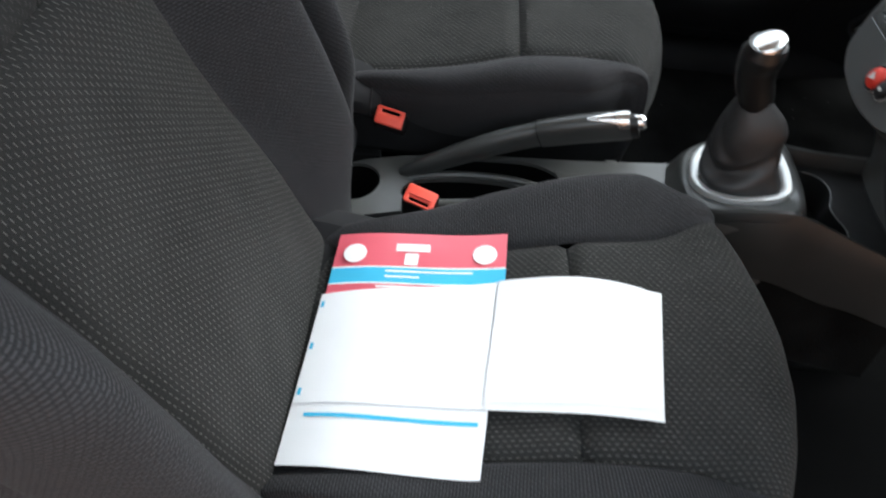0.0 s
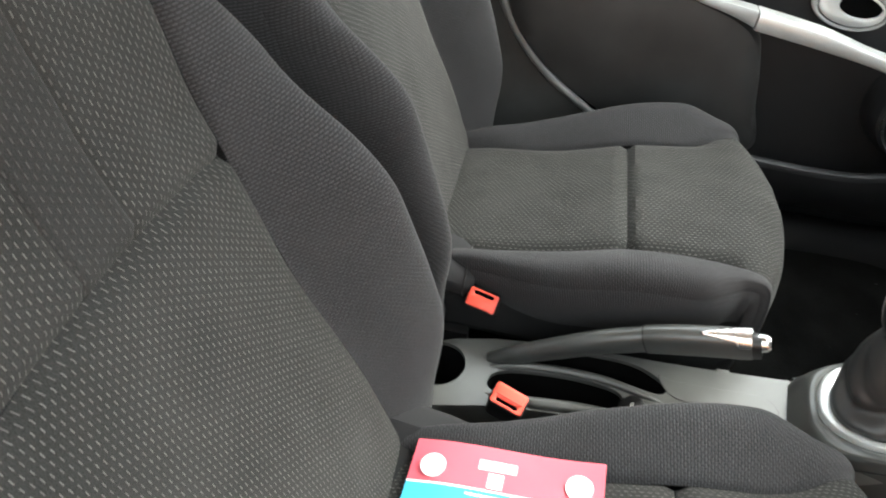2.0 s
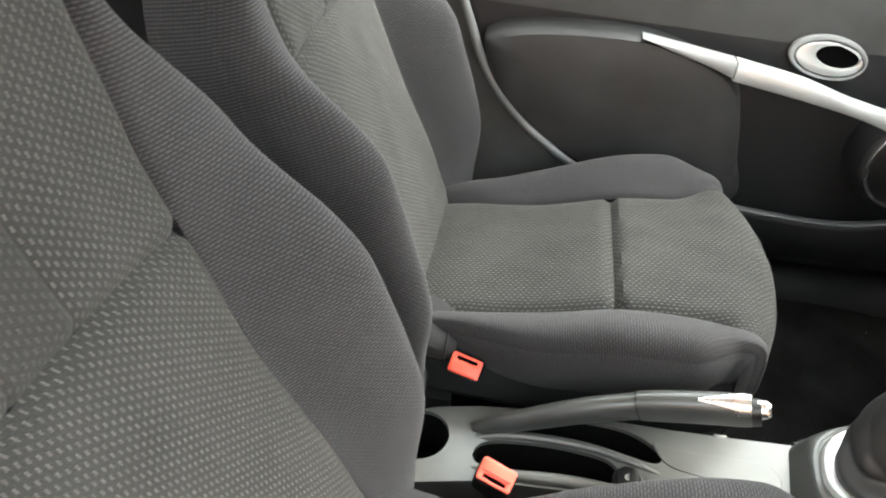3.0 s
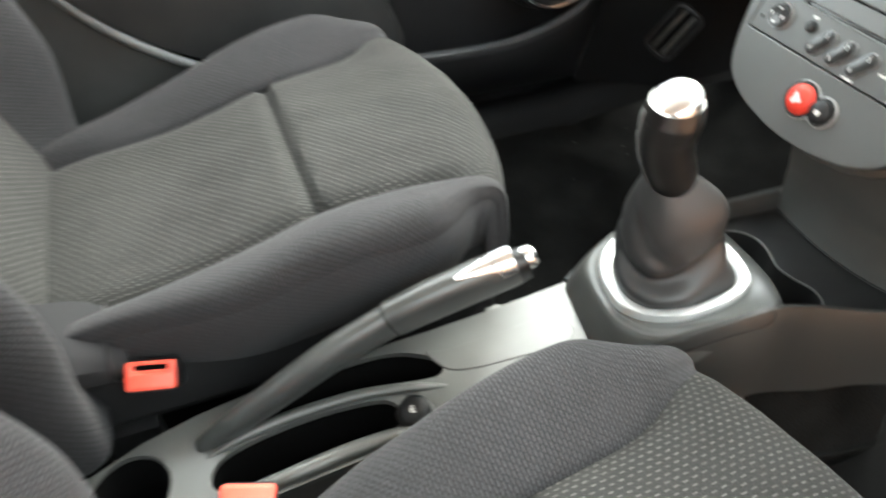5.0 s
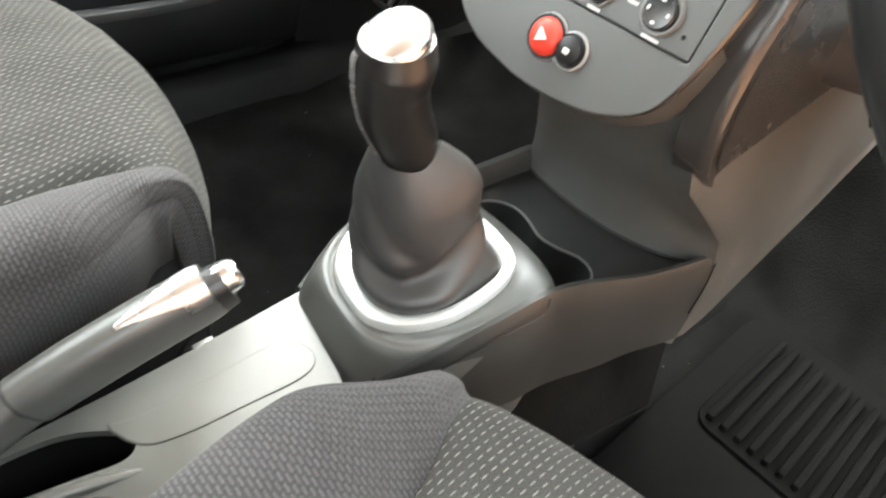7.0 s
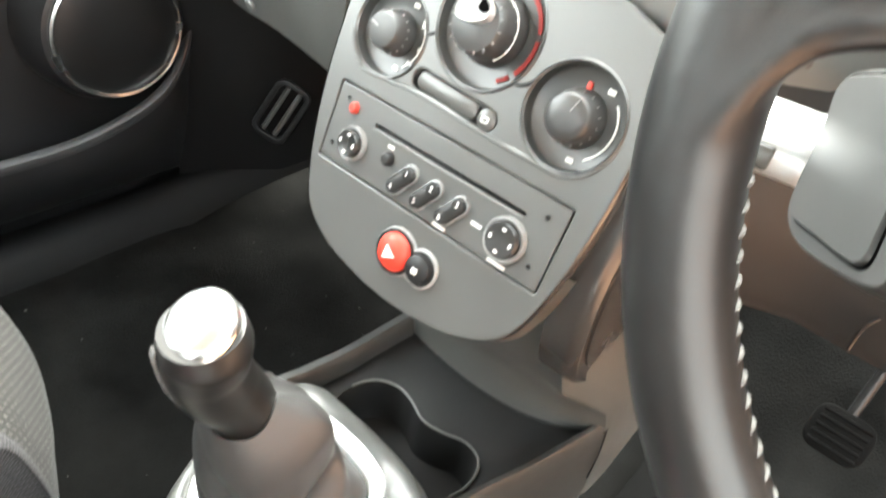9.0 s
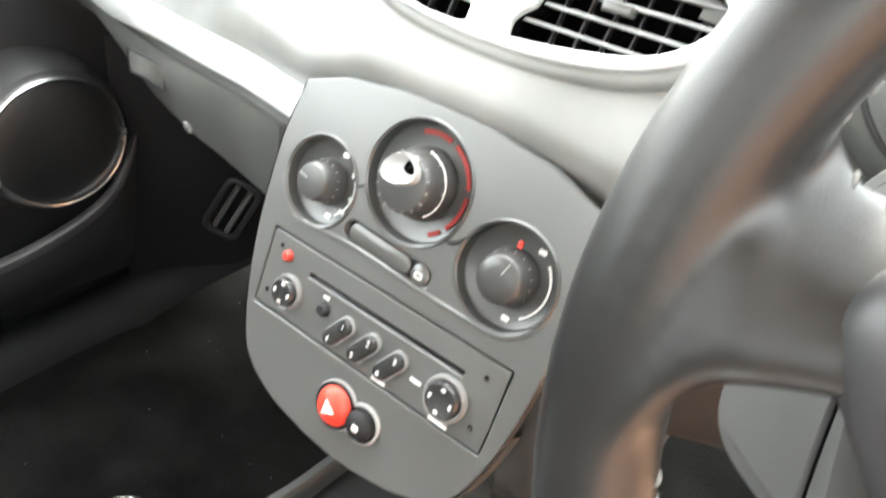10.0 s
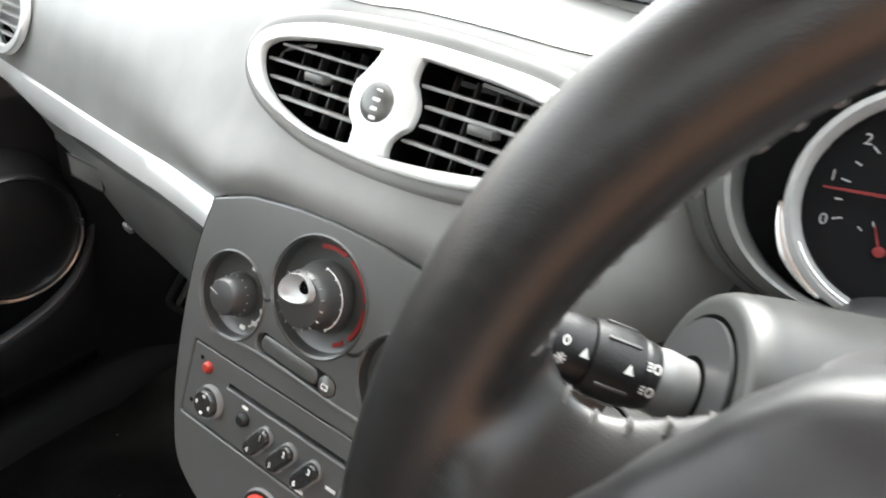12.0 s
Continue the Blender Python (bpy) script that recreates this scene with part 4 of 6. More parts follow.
part("recess_edge", tube([(0.104, 0.075, 0.7115), (0.1000, 0.055, 0.7092), (0.0995, 0.031, 0.7096), (0.1011, 0.0071, 0.7113), (0.1017, -0.019, 0.7115), (0.1022, -0.0496, 0.7109), (0.1029, -0.0766, 0.7097), (0.1045, -0.0971, 0.7092), (0.1073, -0.1066, 0.7105), (0.1136, -0.1115, 0.7140)], [0.0007, 0.0007], 8, n=50), PLASTIC, dash, "thin moulded edge on the dashboard top")
# silver strip and the lower dash on the passenger side
rows, low = [], []
for i in range(49):
    y = 0.635 - 0.525 * i / 48
    x0, z0 = dash_line(y)
    h = lerp([(0.11, 0.021), (0.30, 0.026), (0.45, 0.032), (0.60, 0.018)], y)
    rows.append([Vector((x0 + 0.004, y, z0 + 0.001)), Vector((x0 - 0.003, y, z0 - 0.002)), Vector((x0 - 0.007, y, z0 - h * 0.45)), Vector((x0 - 0.0075, y, z0 - h * 0.9)), Vector((x0 - 0.005, y, z0 - h)), Vector((x0 + 0.006, y, z0 - h - 0.002))])
    d = lerp([(0.15, 0.105), (0.35, 0.10), (0.62, 0.05)], y)
    low.append([Vector((x0 + 0.006, y, z0 - h)), Vector((x0 + 0.006, y, z0 - h - 0.02)), Vector((x0 + 0.012, y, z0 - h - d * 0.55)), Vector((x0 + 0.030, y, z0 - h - d)), Vector((x0 + 0.16, y, z0 - h - d - 0.02)), Vector((x0 + 0.40, y, z0 - h - d - 0.05))])
part("silver_strip", sheet(rows), SILVER, dash, "satin silver trim strip")
part("lower_dash", sheet(low), PLASTIC, dash)
rows = []
for i in range(33):
    y = 0.475 - 0.335 * i / 32
    x0, z0 = dash_line(y)
    h = lerp([(0.11, 0.030), (0.35, 0.034), (0.60, 0.022)], y) + 0.006
    d = lerp([(0.15, 0.085), (0.30, 0.075), (0.475, 0.042)], y)
    e0 = 0.004 if 0 < i < 32 else -0.008
    rows.append([Vector((x0 + 0.010, y, z0 - h)), Vector((x0 + 0.004 - e0, y, z0 - h - 0.001)), Vector((x0 + 0.003 - e0, y, z0 - h - 0.02)), Vector((x0 + 0.008 - e0, y, z0 - h - d * 0.6)), Vector((x0 + 0.018 - e0, y, z0 - h - d)), Vector((x0 + 0.04, y, z0 - h - d - 0.002))])
glove = part("glove_box_lid", sheet(rows), PLASTIC, dash, "grey glove box lid")
x0, z0 = dash_line(0.37)
gm = facing((x0 - 0.001, 0.375, z0 - 0.062), 0)
latch_shape = rrect(-0.028, -0.012, 0.028, 0.010, 0.004)
part("latch", plate(latch_shape, (), 0.003, gm, 0.001), PLASTIC, glove)
part("latch_joint", tube([gm @ Vector((x, y, 0.0030)) for x, y in latch_shape + latch_shape[:1]], [0.0008, 0.0008], 6, n=60), BLACK, glove)
x0, z0 = dash_line(0.31)
part("key_lock", moved(turned([(0, 0.003), (0.005, 0.0026), (0.0065, 0.001), (0.0065, 0)], 20), facing((x0 + 0.004, 0.31, z0 - 0.100), -20)), PIPING, glove)
# driver-side lower dash and centre stack sides
rows = []
for i in range(25):
    y = -0.14 - 0.50 * i / 24
    x1 = 0.060 + 0.03 * min(1, (-0.14 - y) / 0.06)
    rows.append([Vector((x1 + 0.04, y, 0.66)), Vector((x1 + 0.012, y, 0.61)), Vector((x1, y, 0.57)), Vector((x1 - 0.004, y, 0.51)), Vector((x1 + 0.000, y, 0.455)), Vector((x1 + 0.010, y, 0.442)), Vector((x1 + 0.22, y, 0.43))])
part("knee_panel", sheet(rows), PADSKIN, dash)
part("knee_panel_joint", tube([(0.086, -0.236, 0.452), (0.084, -0.236, 0.470), (0.088, -0.240, 0.478)], [0.0012, 0.0012], 6), BLACK, dash)
STACK = facing((0, 0, 0.5), 20)
edge_points = [(0.100, 0.094), (0.106, 0.060), (0.107, 0.03), (0.106, 0.0), (0.102, -0.035), (0.094, -0.068), (0.082, -0.090), (0.055, -0.105), (0.02, -0.112)]
edge = [(q.x, q.y) for q in spline(edge_points, 33)]
for s in (1, -1):
    rows = []
    for a, b in edge[:29]:
        p = STACK @ Vector((s * a, b, 0.004))
        rows.append([p, p + Vector((0.003, -s * 0.0015, -0.001)), p + Vector((0.018, s * 0.001, -0.003)), p + Vector((0.05, s * 0.004, -0.006)), p + Vector((0.26, s * 0.004, -0.015))])
    part("side_cheek", sheet(rows), CHEEK, dash)
rows = [[STACK @ Vector((s * a, b, 0.003)), STACK @ Vector((s * a, b - 0.006, -0.02)), STACK @ Vector((s * a * 0.9, b, -0.10))] for s, a, b in [(1, *q) for q in edge[16:]] + [(-1, *q) for q in edge[:15:-1]]]
part("stack_underside", sheet(rows), PLASTIC, dash)
pad = smooth_loop([(0.045, 0.346), (0.017, 0.372), (0.006, 0.405), (0.006, 0.452), (0.015, 0.484), (0.030, 0.518), (0.06, 0.550), (0.13, 0.570), (0.22, 0.55), (0.29, 0.44), (0.30, 0.30), (0.20, 0.275), (0.10, 0.310)], 7)
rows = [[Vector((0.16 + (x - 0.16) * k, y, 0.43 + (z - 0.43) * k)) for x, z in pad] for k, y in ((1.0, -0.092), (1.0, -0.110), (0.99, -0.1155), (0.965, -0.1180), (0.92, -0.1165), (0.6, -0.1165), (0.001, -0.1165))]
part("side_pad", sheet(rows, True), CHEEK, dash, "rounded side panel of the centre stack")
rows = [[Vector((0.16 + (x - 0.16) * k, y, 0.43 + (z - 0.43) * k)) for x, z in pad] for k, y in ((0.885, -0.1160), (0.882, -0.1174), (0.879, -0.1160))]
part("side_pad_joint", sheet(rows, True), BLACK, dash)

# ---- fascia: heater controls, radio, switches ----
fascia = thing("centre_fascia", "satin anthracite fascia with heater dials", "control panel", tuple(STACK.translation))
outline = [(-0.100, 0.094)] + [(-0.07, 0.105), (-0.03, 0.1105), (0.0, 0.1115), (0.03, 0.1105), (0.07, 0.105)] + edge + [(0, -0.113)] + [(-a, b) for a, b in reversed(edge)][:-1]
DIALS = ((-0.067, 0.041, 0.0270, 0.0118), (-0.002, 0.067, 0.0345, 0.0178), (0.067, 0.043, 0.0288, 0.0134))
wells = [ring(x, y, r, n=36) for x, y, r, _ in DIALS]
slot_hole = pill(-0.033, 0.0235, 0.020, 0.0205, 0.0065)
radio_hole = rrect(-0.0915, -0.0525, 0.0915, 0.0008, 0.002)
part("panel", plate(outline, wells + [slot_hole, radio_hole], 0.006, STACK @ pose(0, 0, -0.002), 0.0012), PANEL, fascia, smooth=False)
for x, y, r, k in DIALS:
    rows = [[STACK @ Vector((px, py, z)) for px, py in ring(x, y, rr, n=36)] for rr, z in ((r + 0.0022, 0.0042), (r + 0.0012, 0.0052), (r - 0.0002, 0.0040), (r * 0.985, -0.001), (r * 0.96, -0.0030), (r * 0.92, -0.0036), (k * 1.05, -0.0036), (0.0005, -0.0036))]
    bowl = part("dial_bowl", sheet(rows, True), BOWL, fascia)
    if k > 0.015:
        prof = [(k * 1.20, -0.0034), (k * 1.19, 0.0), (k * 1.12, 0.002), (k * 1.06, 0.005), (k * 0.99, 0.012), (k * 0.95, 0.0165), (k * 0.86, 0.0190), (k * 0.5, 0.0203), (0, 0.0206)]
    else:
        prof = [(k * 1.22, -0.0034), (k * 1.20, -0.001), (k * 1.10, 0.001), (k * 1.02, 0.008), (k * 0.96, 0.0112), (k * 0.88, 0.0124), (k * 0.5, 0.0131), (0, 0.0132)]
    knob = part("dial_knob", moved(turned(prof, 40), STACK @ pose(x, y, 0)), KNOB, fascia, "grey rotary knob with white ticks")
    for q in range(16):
        a = 2 * math.pi * q / 16
        rad, zz = (k * 0.90, 0.0182) if k > 0.015 else (k * 1.06, 0.0035)
        part("tick", brick(0.0022, 0.00045, 0.0011, STACK @ pose(x + rad * math.cos(a), y + rad * math.sin(a), zz, 0, 0, math.degrees(a))), DIM, knob)
    turn = {0: 165, 1: 135, 2: 70}[DIALS.index((x, y, r, k))]
    c, s = math.cos(radians(turn)), math.sin(radians(turn))
    if k > 0.015:
        dish = smooth_loop([(-0.0085, 0.0), (-0.0060, 0.0072), (0.001, 0.0085), (0.0078, 0.0050), (0.0098, 0.0), (0.0078, -0.0050), (0.001, -0.0085), (-0.0060, -0.0072)], 5)
        dm = STACK @ pose(x, y, 0.0, 0, 0, 102) @ pose(0.0068, 0, 0.0226, 0, 9, 0)
        part("finger_dish", sheet([[dm @ Vector((px * q * 0.88, py * q * 1.34 - 0.0018 * (1 - q), z)) for px, py in dish] for q, z in ((1.06, -0.010), (1.02, 0.0002), (0.97, 0.0012), (0.90, 0.0008), (0.72, -0.0008), (0.45, -0.0018), (0.05, -0.0022))], True), DISH, knob, "polished dished finger grip")
        part("finger_hole", sheet([[dm @ Vector((0.0022 + px * q, -0.0058 + py * q, z)) for px, py in dish] for q, z in ((0.46, -0.0030), (0.42, -0.0006), (0.36, -0.0002), (0.02, -0.0004))], True), VOID, knob)
        part("graduation", tube([STACK @ Vector((x + k * 1.085 * math.cos(radians(a)), y + k * 1.085 * math.sin(radians(a)), 0.0052)) for a in range(-50, 81, 13)], [0.00035, 0.00035], 6, n=24), MARK, knob, "fine white arc with ticks")
        for a in range(-50, 81, 26):
            part("tick", brick(0.0018, 0.0007, 0.0008, STACK @ pose(x + k * 1.07 * math.cos(radians(a)), y + k * 1.07 * math.sin(radians(a)), 0.0058, 0, 0, a)), MARK, knob)
        for a0, a1 in ((74, 112), (14, 66), (-38, 6), (-62, -46)):
            band = ring(x, y, r * 0.87, n=14, a0=a0, a1=a1)
            inner_band = [(x + (px - x) * 0.915, y + (py - y) * 0.915) for px, py in reversed(band)]
            part("scale_mark", plate(band + inner_band, (), 0.0008, STACK @ pose(0, 0, -0.0035), 0), SCALE, bowl, "red temperature scale")
    else:
        part("pointer", plate(pill(x + k * 0.3 * c, y + k * 0.3 * s, x + k * 0.86 * c, y + k * 0.86 * s, 0.00032, 4), (), 0.0004, STACK @ pose(0, 0, 0.0132), 0), DIM, knob)
        arc = ring(x, y, r * 0.80, n=12, a0=-55, a1=40)
        part("scale_mark", plate(arc + [(x + (px - x) * 0.95, y + (py - y) * 0.95) for px, py in reversed(arc)], (), 0.0006, STACK @ pose(0, 0, -0.0035), 0), MARK, bowl, "white printed scale")
        for a in ((60, 285) if x > 0 else (70, 30, 290, 320, 350)):
            part("scale_symbol", plate(rrect(x + r * 0.78 * math.cos(radians(a)) - 0.0022, y + r * 0.78 * math.sin(radians(a)) - 0.0014, x + r * 0.78 * math.cos(radians(a)) + 0.0022, y + r * 0.78 * math.sin(radians(a)) + 0.0014, 0.0006), (), 0.0006, STACK @ pose(0, 0, -0.0035), 0), MARK, bowl)
        part("red_mark", brick(0.0052, 0.0030, 0.002, STACK @ pose(x + k * 1.30 * math.cos(radians(turn + 25)), y + k * 1.30 * math.sin(radians(turn + 25)), -0.0034, 0, 0, turn + 25), 0.0004), RED, knob)
low = [(-0.067 + 0.0295 * math.cos(radians(a)), 0.041 + 0.0295 * math.sin(radians(a))) for a in range(150, 256, 15)]
low += [(-0.03, 0.0155), (0.02, 0.0130)] + [(0.067 + 0.031 * math.cos(radians(a)), 0.043 + 0.031 * math.sin(radians(a))) for a in range(262, 381, 15)]
part("recess_lip", tube([STACK @ Vector((x, y, 0.0036)) for x, y in low], [0.0005, 0.0016, 0.0016, 0.0016, 0.0005], 8, n=90), PANEL, fascia)
for a, b, c in (((-0.0445, 0.0565), (-0.040, 0.0500), (-0.0345, 0.0520)), ((0.0265, 0.0455), (0.033, 0.0470), (0.041, 0.0545))):
    part("recess_step", tube([STACK @ Vector((*q, 0.0040)) for q in (a, b, c)], [0.0009, 0.0012, 0.0009], 8), BLACK, fascia)
# button strip below the middle dial
strip = part("switch_strip", plate(pill(-0.033, 0.0235, 0.020, 0.0205, 0.0062), (), 0.003, STACK @ pose(0, 0, -0.004), 0.0008), BLACK, fascia)
part("switch", plate(pill(-0.031, 0.0234, 0.006, 0.0213, 0.0056), (), 0.006, STACK @ pose(0, 0, -0.003), 0.0015), PLASTIC, fascia)
demist = part("switch", moved(turned([(0, 0.0065), (0.0045, 0.0063), (0.0062, 0.005), (0.0066, 0.0)], 28), STACK @ pose(0.0195, 0.0206, -0.001)), PLASTIC, fascia, "rear screen heater button")
part("symbol", plate(rrect(-0.0026, -0.0018, 0.0026, 0.0018, 0.0006), (rrect(-0.0018, -0.001, 0.0018, 0.001, 0.0003),), 0.0004, STACK @ pose(0.0195, 0.0206, 0.0055), 0), MARK, demist)

radio = thing("car_radio", "single-height black car radio set into the fascia", "car radio", tuple(STACK @ Vector((0, -0.026, 0))))
part("faceplate", plate(rrect(-0.0905, -0.0515, 0.0905, -0.0002, 0.0015), (rrect(-0.054, -0.0172, 0.066, -0.0142, 0.001),), 0.006, STACK @ pose(0, 0, -0.0024), 0.0008), PANEL, radio, smooth=False)
part("disc_slot", brick(0.122, 0.0045, 0.003, STACK @ pose(0.006, -0.0157, -0.0018)), GLASSY, radio)
part("slot_lip", tube([STACK @ Vector((-0.054, -0.0178, 0.0042)), STACK @ Vector((0.0, -0.0178, 0.0044)), STACK @ Vector((0.066, -0.0178, 0.0042))], [0.0008, 0.0008], 8), PIPING, radio)


def radio_knob(x, y, r):
    part("knob_ring", moved(turned([(r, 0), (r, 0.003), (r * 0.94, 0.0045), (r * 0.84, 0.0042), (r * 0.80, 0.002)], 32), STACK @ pose(x, y, 0.003)), RIMGREY, radio, "grey knob rim")
    k = part("knob", moved(turned([(r * 0.80, 0), (r * 0.79, 0.006), (r * 0.70, 0.0078), (r * 0.4, 0.0072), (0, 0.007)], 32), STACK @ pose(x, y, 0.003)), KEY, radio)
    for a in range(0, 360, 90):
        dx, dy = r * 0.5 * math.cos(radians(a)), r * 0.5 * math.sin(radians(a))
        part("symbol", plate(rrect(-0.0013, -0.0008, 0.0013, 0.0008, 0.0003), (), 0.0004, STACK @ pose(x + dx, y + dy, 0.0106, 0, 0, a + 90), 0), MARK, k)


radio_knob(-0.0655, -0.0335, 0.0115)
radio_knob(0.0615, -0.0340, 0.0138)
part("power_button", moved(turned([(0, 0.0042), (0.0025, 0.0040), (0.0036, 0.0026), (0.0040, 0)], 24), STACK @ pose(-0.074, -0.0125, 0.003)), LAMP, radio, "small round red power button")
part("button", moved(turned([(0, 0.0052), (0.0030, 0.005), (0.0044, 0.0035), (0.0048, 0)], 24), STACK @ pose(-0.035, -0.0300, 0.003)), BLACK, radio)
for q, x in enumerate((-0.0185, 0.0018, 0.0225)):
    rocker = part("preset_rocker", plate(pill(-0.0040, -0.0056, 0.0040, 0.0056, 0.0052), (), 0.007, STACK @ pose(x, -0.0365, 0.002), 0.002), KEY, radio, "double preset rocker with white numerals")
    # Pale outline: the highlight along the rocker's edge, put in as colour.
    part("rocker_rim", plate(pill(-0.0040, -0.0056, 0.0040, 0.0056, 0.0063), (), 0.004, STACK @ pose(x, -0.0365, 0.002), 0.001), RIMGREY, rocker, "grey edge lightened to stand for the rim highlight")
    for d, (sx, sy) in enumerate(((0.0042, 0.0060), (-0.0042, -0.0060))):
        part("numeral", words(str(q + 1 + 3 * d), 0.0050, STACK @ pose(x + sx, -0.0365 + sy, 0.0093)), MARK, rocker)
        part("highlight_cap", moved(turned([(0.0045, 0), (0.0039, 0.0012), (0, 0.0016)], 20), STACK @ pose(x + sx, -0.0365 + sy, 0.0078)), KEY, rocker)
for x, y, w in ((0.0175, -0.0532, 0.010), (0.0405, -0.0360, 0.0075), (0.062, -0.0500, 0.013), (-0.036, -0.0225, 0.005)):
    part("lettering", brick(w, 0.0020, 0.0004, STACK @ pose(x, max(y, -0.0498), 0.0038)), MARK, radio)
for x, y in ((-0.081, -0.0085), (-0.083, -0.0405), (0.079, -0.0105), (0.081, -0.0405)):
    part("key_hole", moved(turned([(0.0016, 0.0008), (0.0013, 0.0004), (0, 0.0002)], 14), STACK @ pose(x, y, 0.0034)), GLASSY, radio)

hazard = thing("hazard_switch", "round red hazard warning switch with a white triangle", "switch", tuple(STACK @ Vector((-0.0030, -0.079, 0))))
part("bezel", plate(ring(-0.0030, -0.079, 0.0160, n=40, a0=30, a1=330) + ring(0.0185, -0.079, 0.0128, n=20, a0=-140, a1=140), (ring(-0.0030, -0.079, 0.0142), ), 0.003, STACK @ pose(0, 0, 0.0035), 0.001), SLAT, hazard, "figure-of-eight rim")
part("bezel_floor", plate(ring(-0.0030, -0.079, 0.0150, n=40, a0=30, a1=330) + ring(0.0185, -0.079, 0.0112, n=20, a0=-140, a1=140), (), 0.001, STACK @ pose(0, 0, 0.0062), 0), BLACK, hazard)
red = part("button", moved(turned([(0, 0.0080), (0.007, 0.0077), (0.0105, 0.0060), (0.0126, 0.003), (0.0130, 0)], 36), STACK @ pose(-0.0030, -0.079, 0.005)), RED, hazard, "bright red button")
tri = [(0.0058 * math.cos(radians(a)), 0.0058 * math.sin(radians(a))) for a in (115, 235, 355)]
part("triangle", plate(tri, (), 0.0006, STACK @ pose(-0.0030, -0.079, 0.0138), 0), MARK, red)
lock = thing("door_lock_switch", "small black central locking switch", "switch", tuple(STACK @ Vector((0.0185, -0.079, 0))))
lk = part("button", moved(turned([(0, 0.0060), (0.0060, 0.0058), (0.0090, 0.0042), (0.0100, 0)], 28), STACK @ pose(0.0185, -0.079, 0.006)), BLACK, lock)
part("symbol", plate(rrect(-0.0022, -0.0026, 0.0022, 0.0010, 0.0005), (), 0.0005, STACK @ pose(0.0185, -0.079, 0.0120), 0), MARK, lk)

# ---- centre vent ----
VENT = facing((0.066, 0, 0.667), 27)
vent = thing("centre_air_vent", "silver-framed double air vent with black louvres", "air vent", tuple(VENT.translation))
frame_out = smooth_loop([(-0.0975, -0.003), (-0.1003, 0.0083), (-0.0962, 0.0181), (-0.0846, 0.0256), (-0.0647, 0.0311), (-0.0366, 0.0353), (0.0234, 0.0378), (0.0791, 0.0354), (0.1009, 0.0319), (0.1143, 0.0274), (0.121, 0.0227), (0.1229, 0.0160), (0.121, 0.0065), (0.1139, -0.0046), (0.1037, -0.0137), (0.0895, -0.0205), (0.0739, -0.0252), (0.0522, -0.0289), (0.0228, -0.0310), (-0.0105, -0.0308), (-0.0449, -0.0272), (-0.0721, -0.0200), (-0.0872, -0.0128)], 5)
hole_l = smooth_loop([(-0.0889, 0.0052), (-0.0887, 0.0126), (-0.0774, 0.0188), (-0.0542, 0.0231), (-0.0316, 0.0258), (-0.0075, 0.0280), (-0.0060, 0.0274), (-0.0065, 0.0235), (-0.0117, 0.0147), (-0.0159, 0.0075), (-0.0157, -0.0032), (-0.0121, -0.0114), (-0.0082, -0.0155), (-0.0078, -0.0236), (-0.0090, -0.0246), (-0.0164, -0.0256), (-0.0362, -0.0248), (-0.0545, -0.0207), (-0.0707, -0.0142), (-0.0828, -0.0049)], 4)
hole_r = smooth_loop([(0.0222, 0.0280), (0.0240, 0.0290), (0.0435, 0.0281), (0.0682, 0.0268), (0.0919, 0.0239), (0.1070, 0.0207), (0.1135, 0.0149), (0.1125, 0.0074), (0.1069, -0.001), (0.098, -0.0087), (0.0856, -0.0147), (0.0694, -0.0185), (0.0456, -0.0222), (0.0202, -0.0248), (0.0186, -0.0240), (0.0180, -0.0177), (0.0214, -0.012), (0.0273, -0.0059), (0.0284, 0.0032), (0.0262, 0.0098), (0.0215, 0.0172), (0.0212, 0.0244)], 4)
part("vent_frame", plate(frame_out, (hole_l, hole_r), 0.008, VENT @ pose(0, 0, -0.001), 0.0025), SILVER, vent, "satin silver vent surround")
skirt = [[VENT @ Vector((x * (1 + d / 0.112), y * (1 + d / 0.034), z)) for x, y in frame_out] for d, z in ((-0.001, 0.0030), (0.0022, 0.0036), (0.0050, 0.0030), (0.0074, 0.0014), (0.0086, -0.0012), (0.0092, -0.0060), (0.0120, -0.0200))]
part("vent_skirt", sheet(skirt, True), DASH, vent)
loop = [VENT @ Vector((x * 1.004, y * 1.012, 0.0026)) for x, y in frame_out]
part("frame_gap", tube(loop + loop[:1], [0.0007, 0.0007], 6, n=len(loop) + 1, cap=False), VOID, vent)
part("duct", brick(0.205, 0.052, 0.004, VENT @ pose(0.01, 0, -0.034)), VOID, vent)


def span(loop, y):
    xs = []
    for (ax, ay), (bx, by) in zip(loop, loop[1:] + loop[:1]):
        if (ay - y) * (by - y) < 0:
            xs.append(ax + (bx - ax) * (y - ay) / (by - ay))
    return min(xs), max(xs)


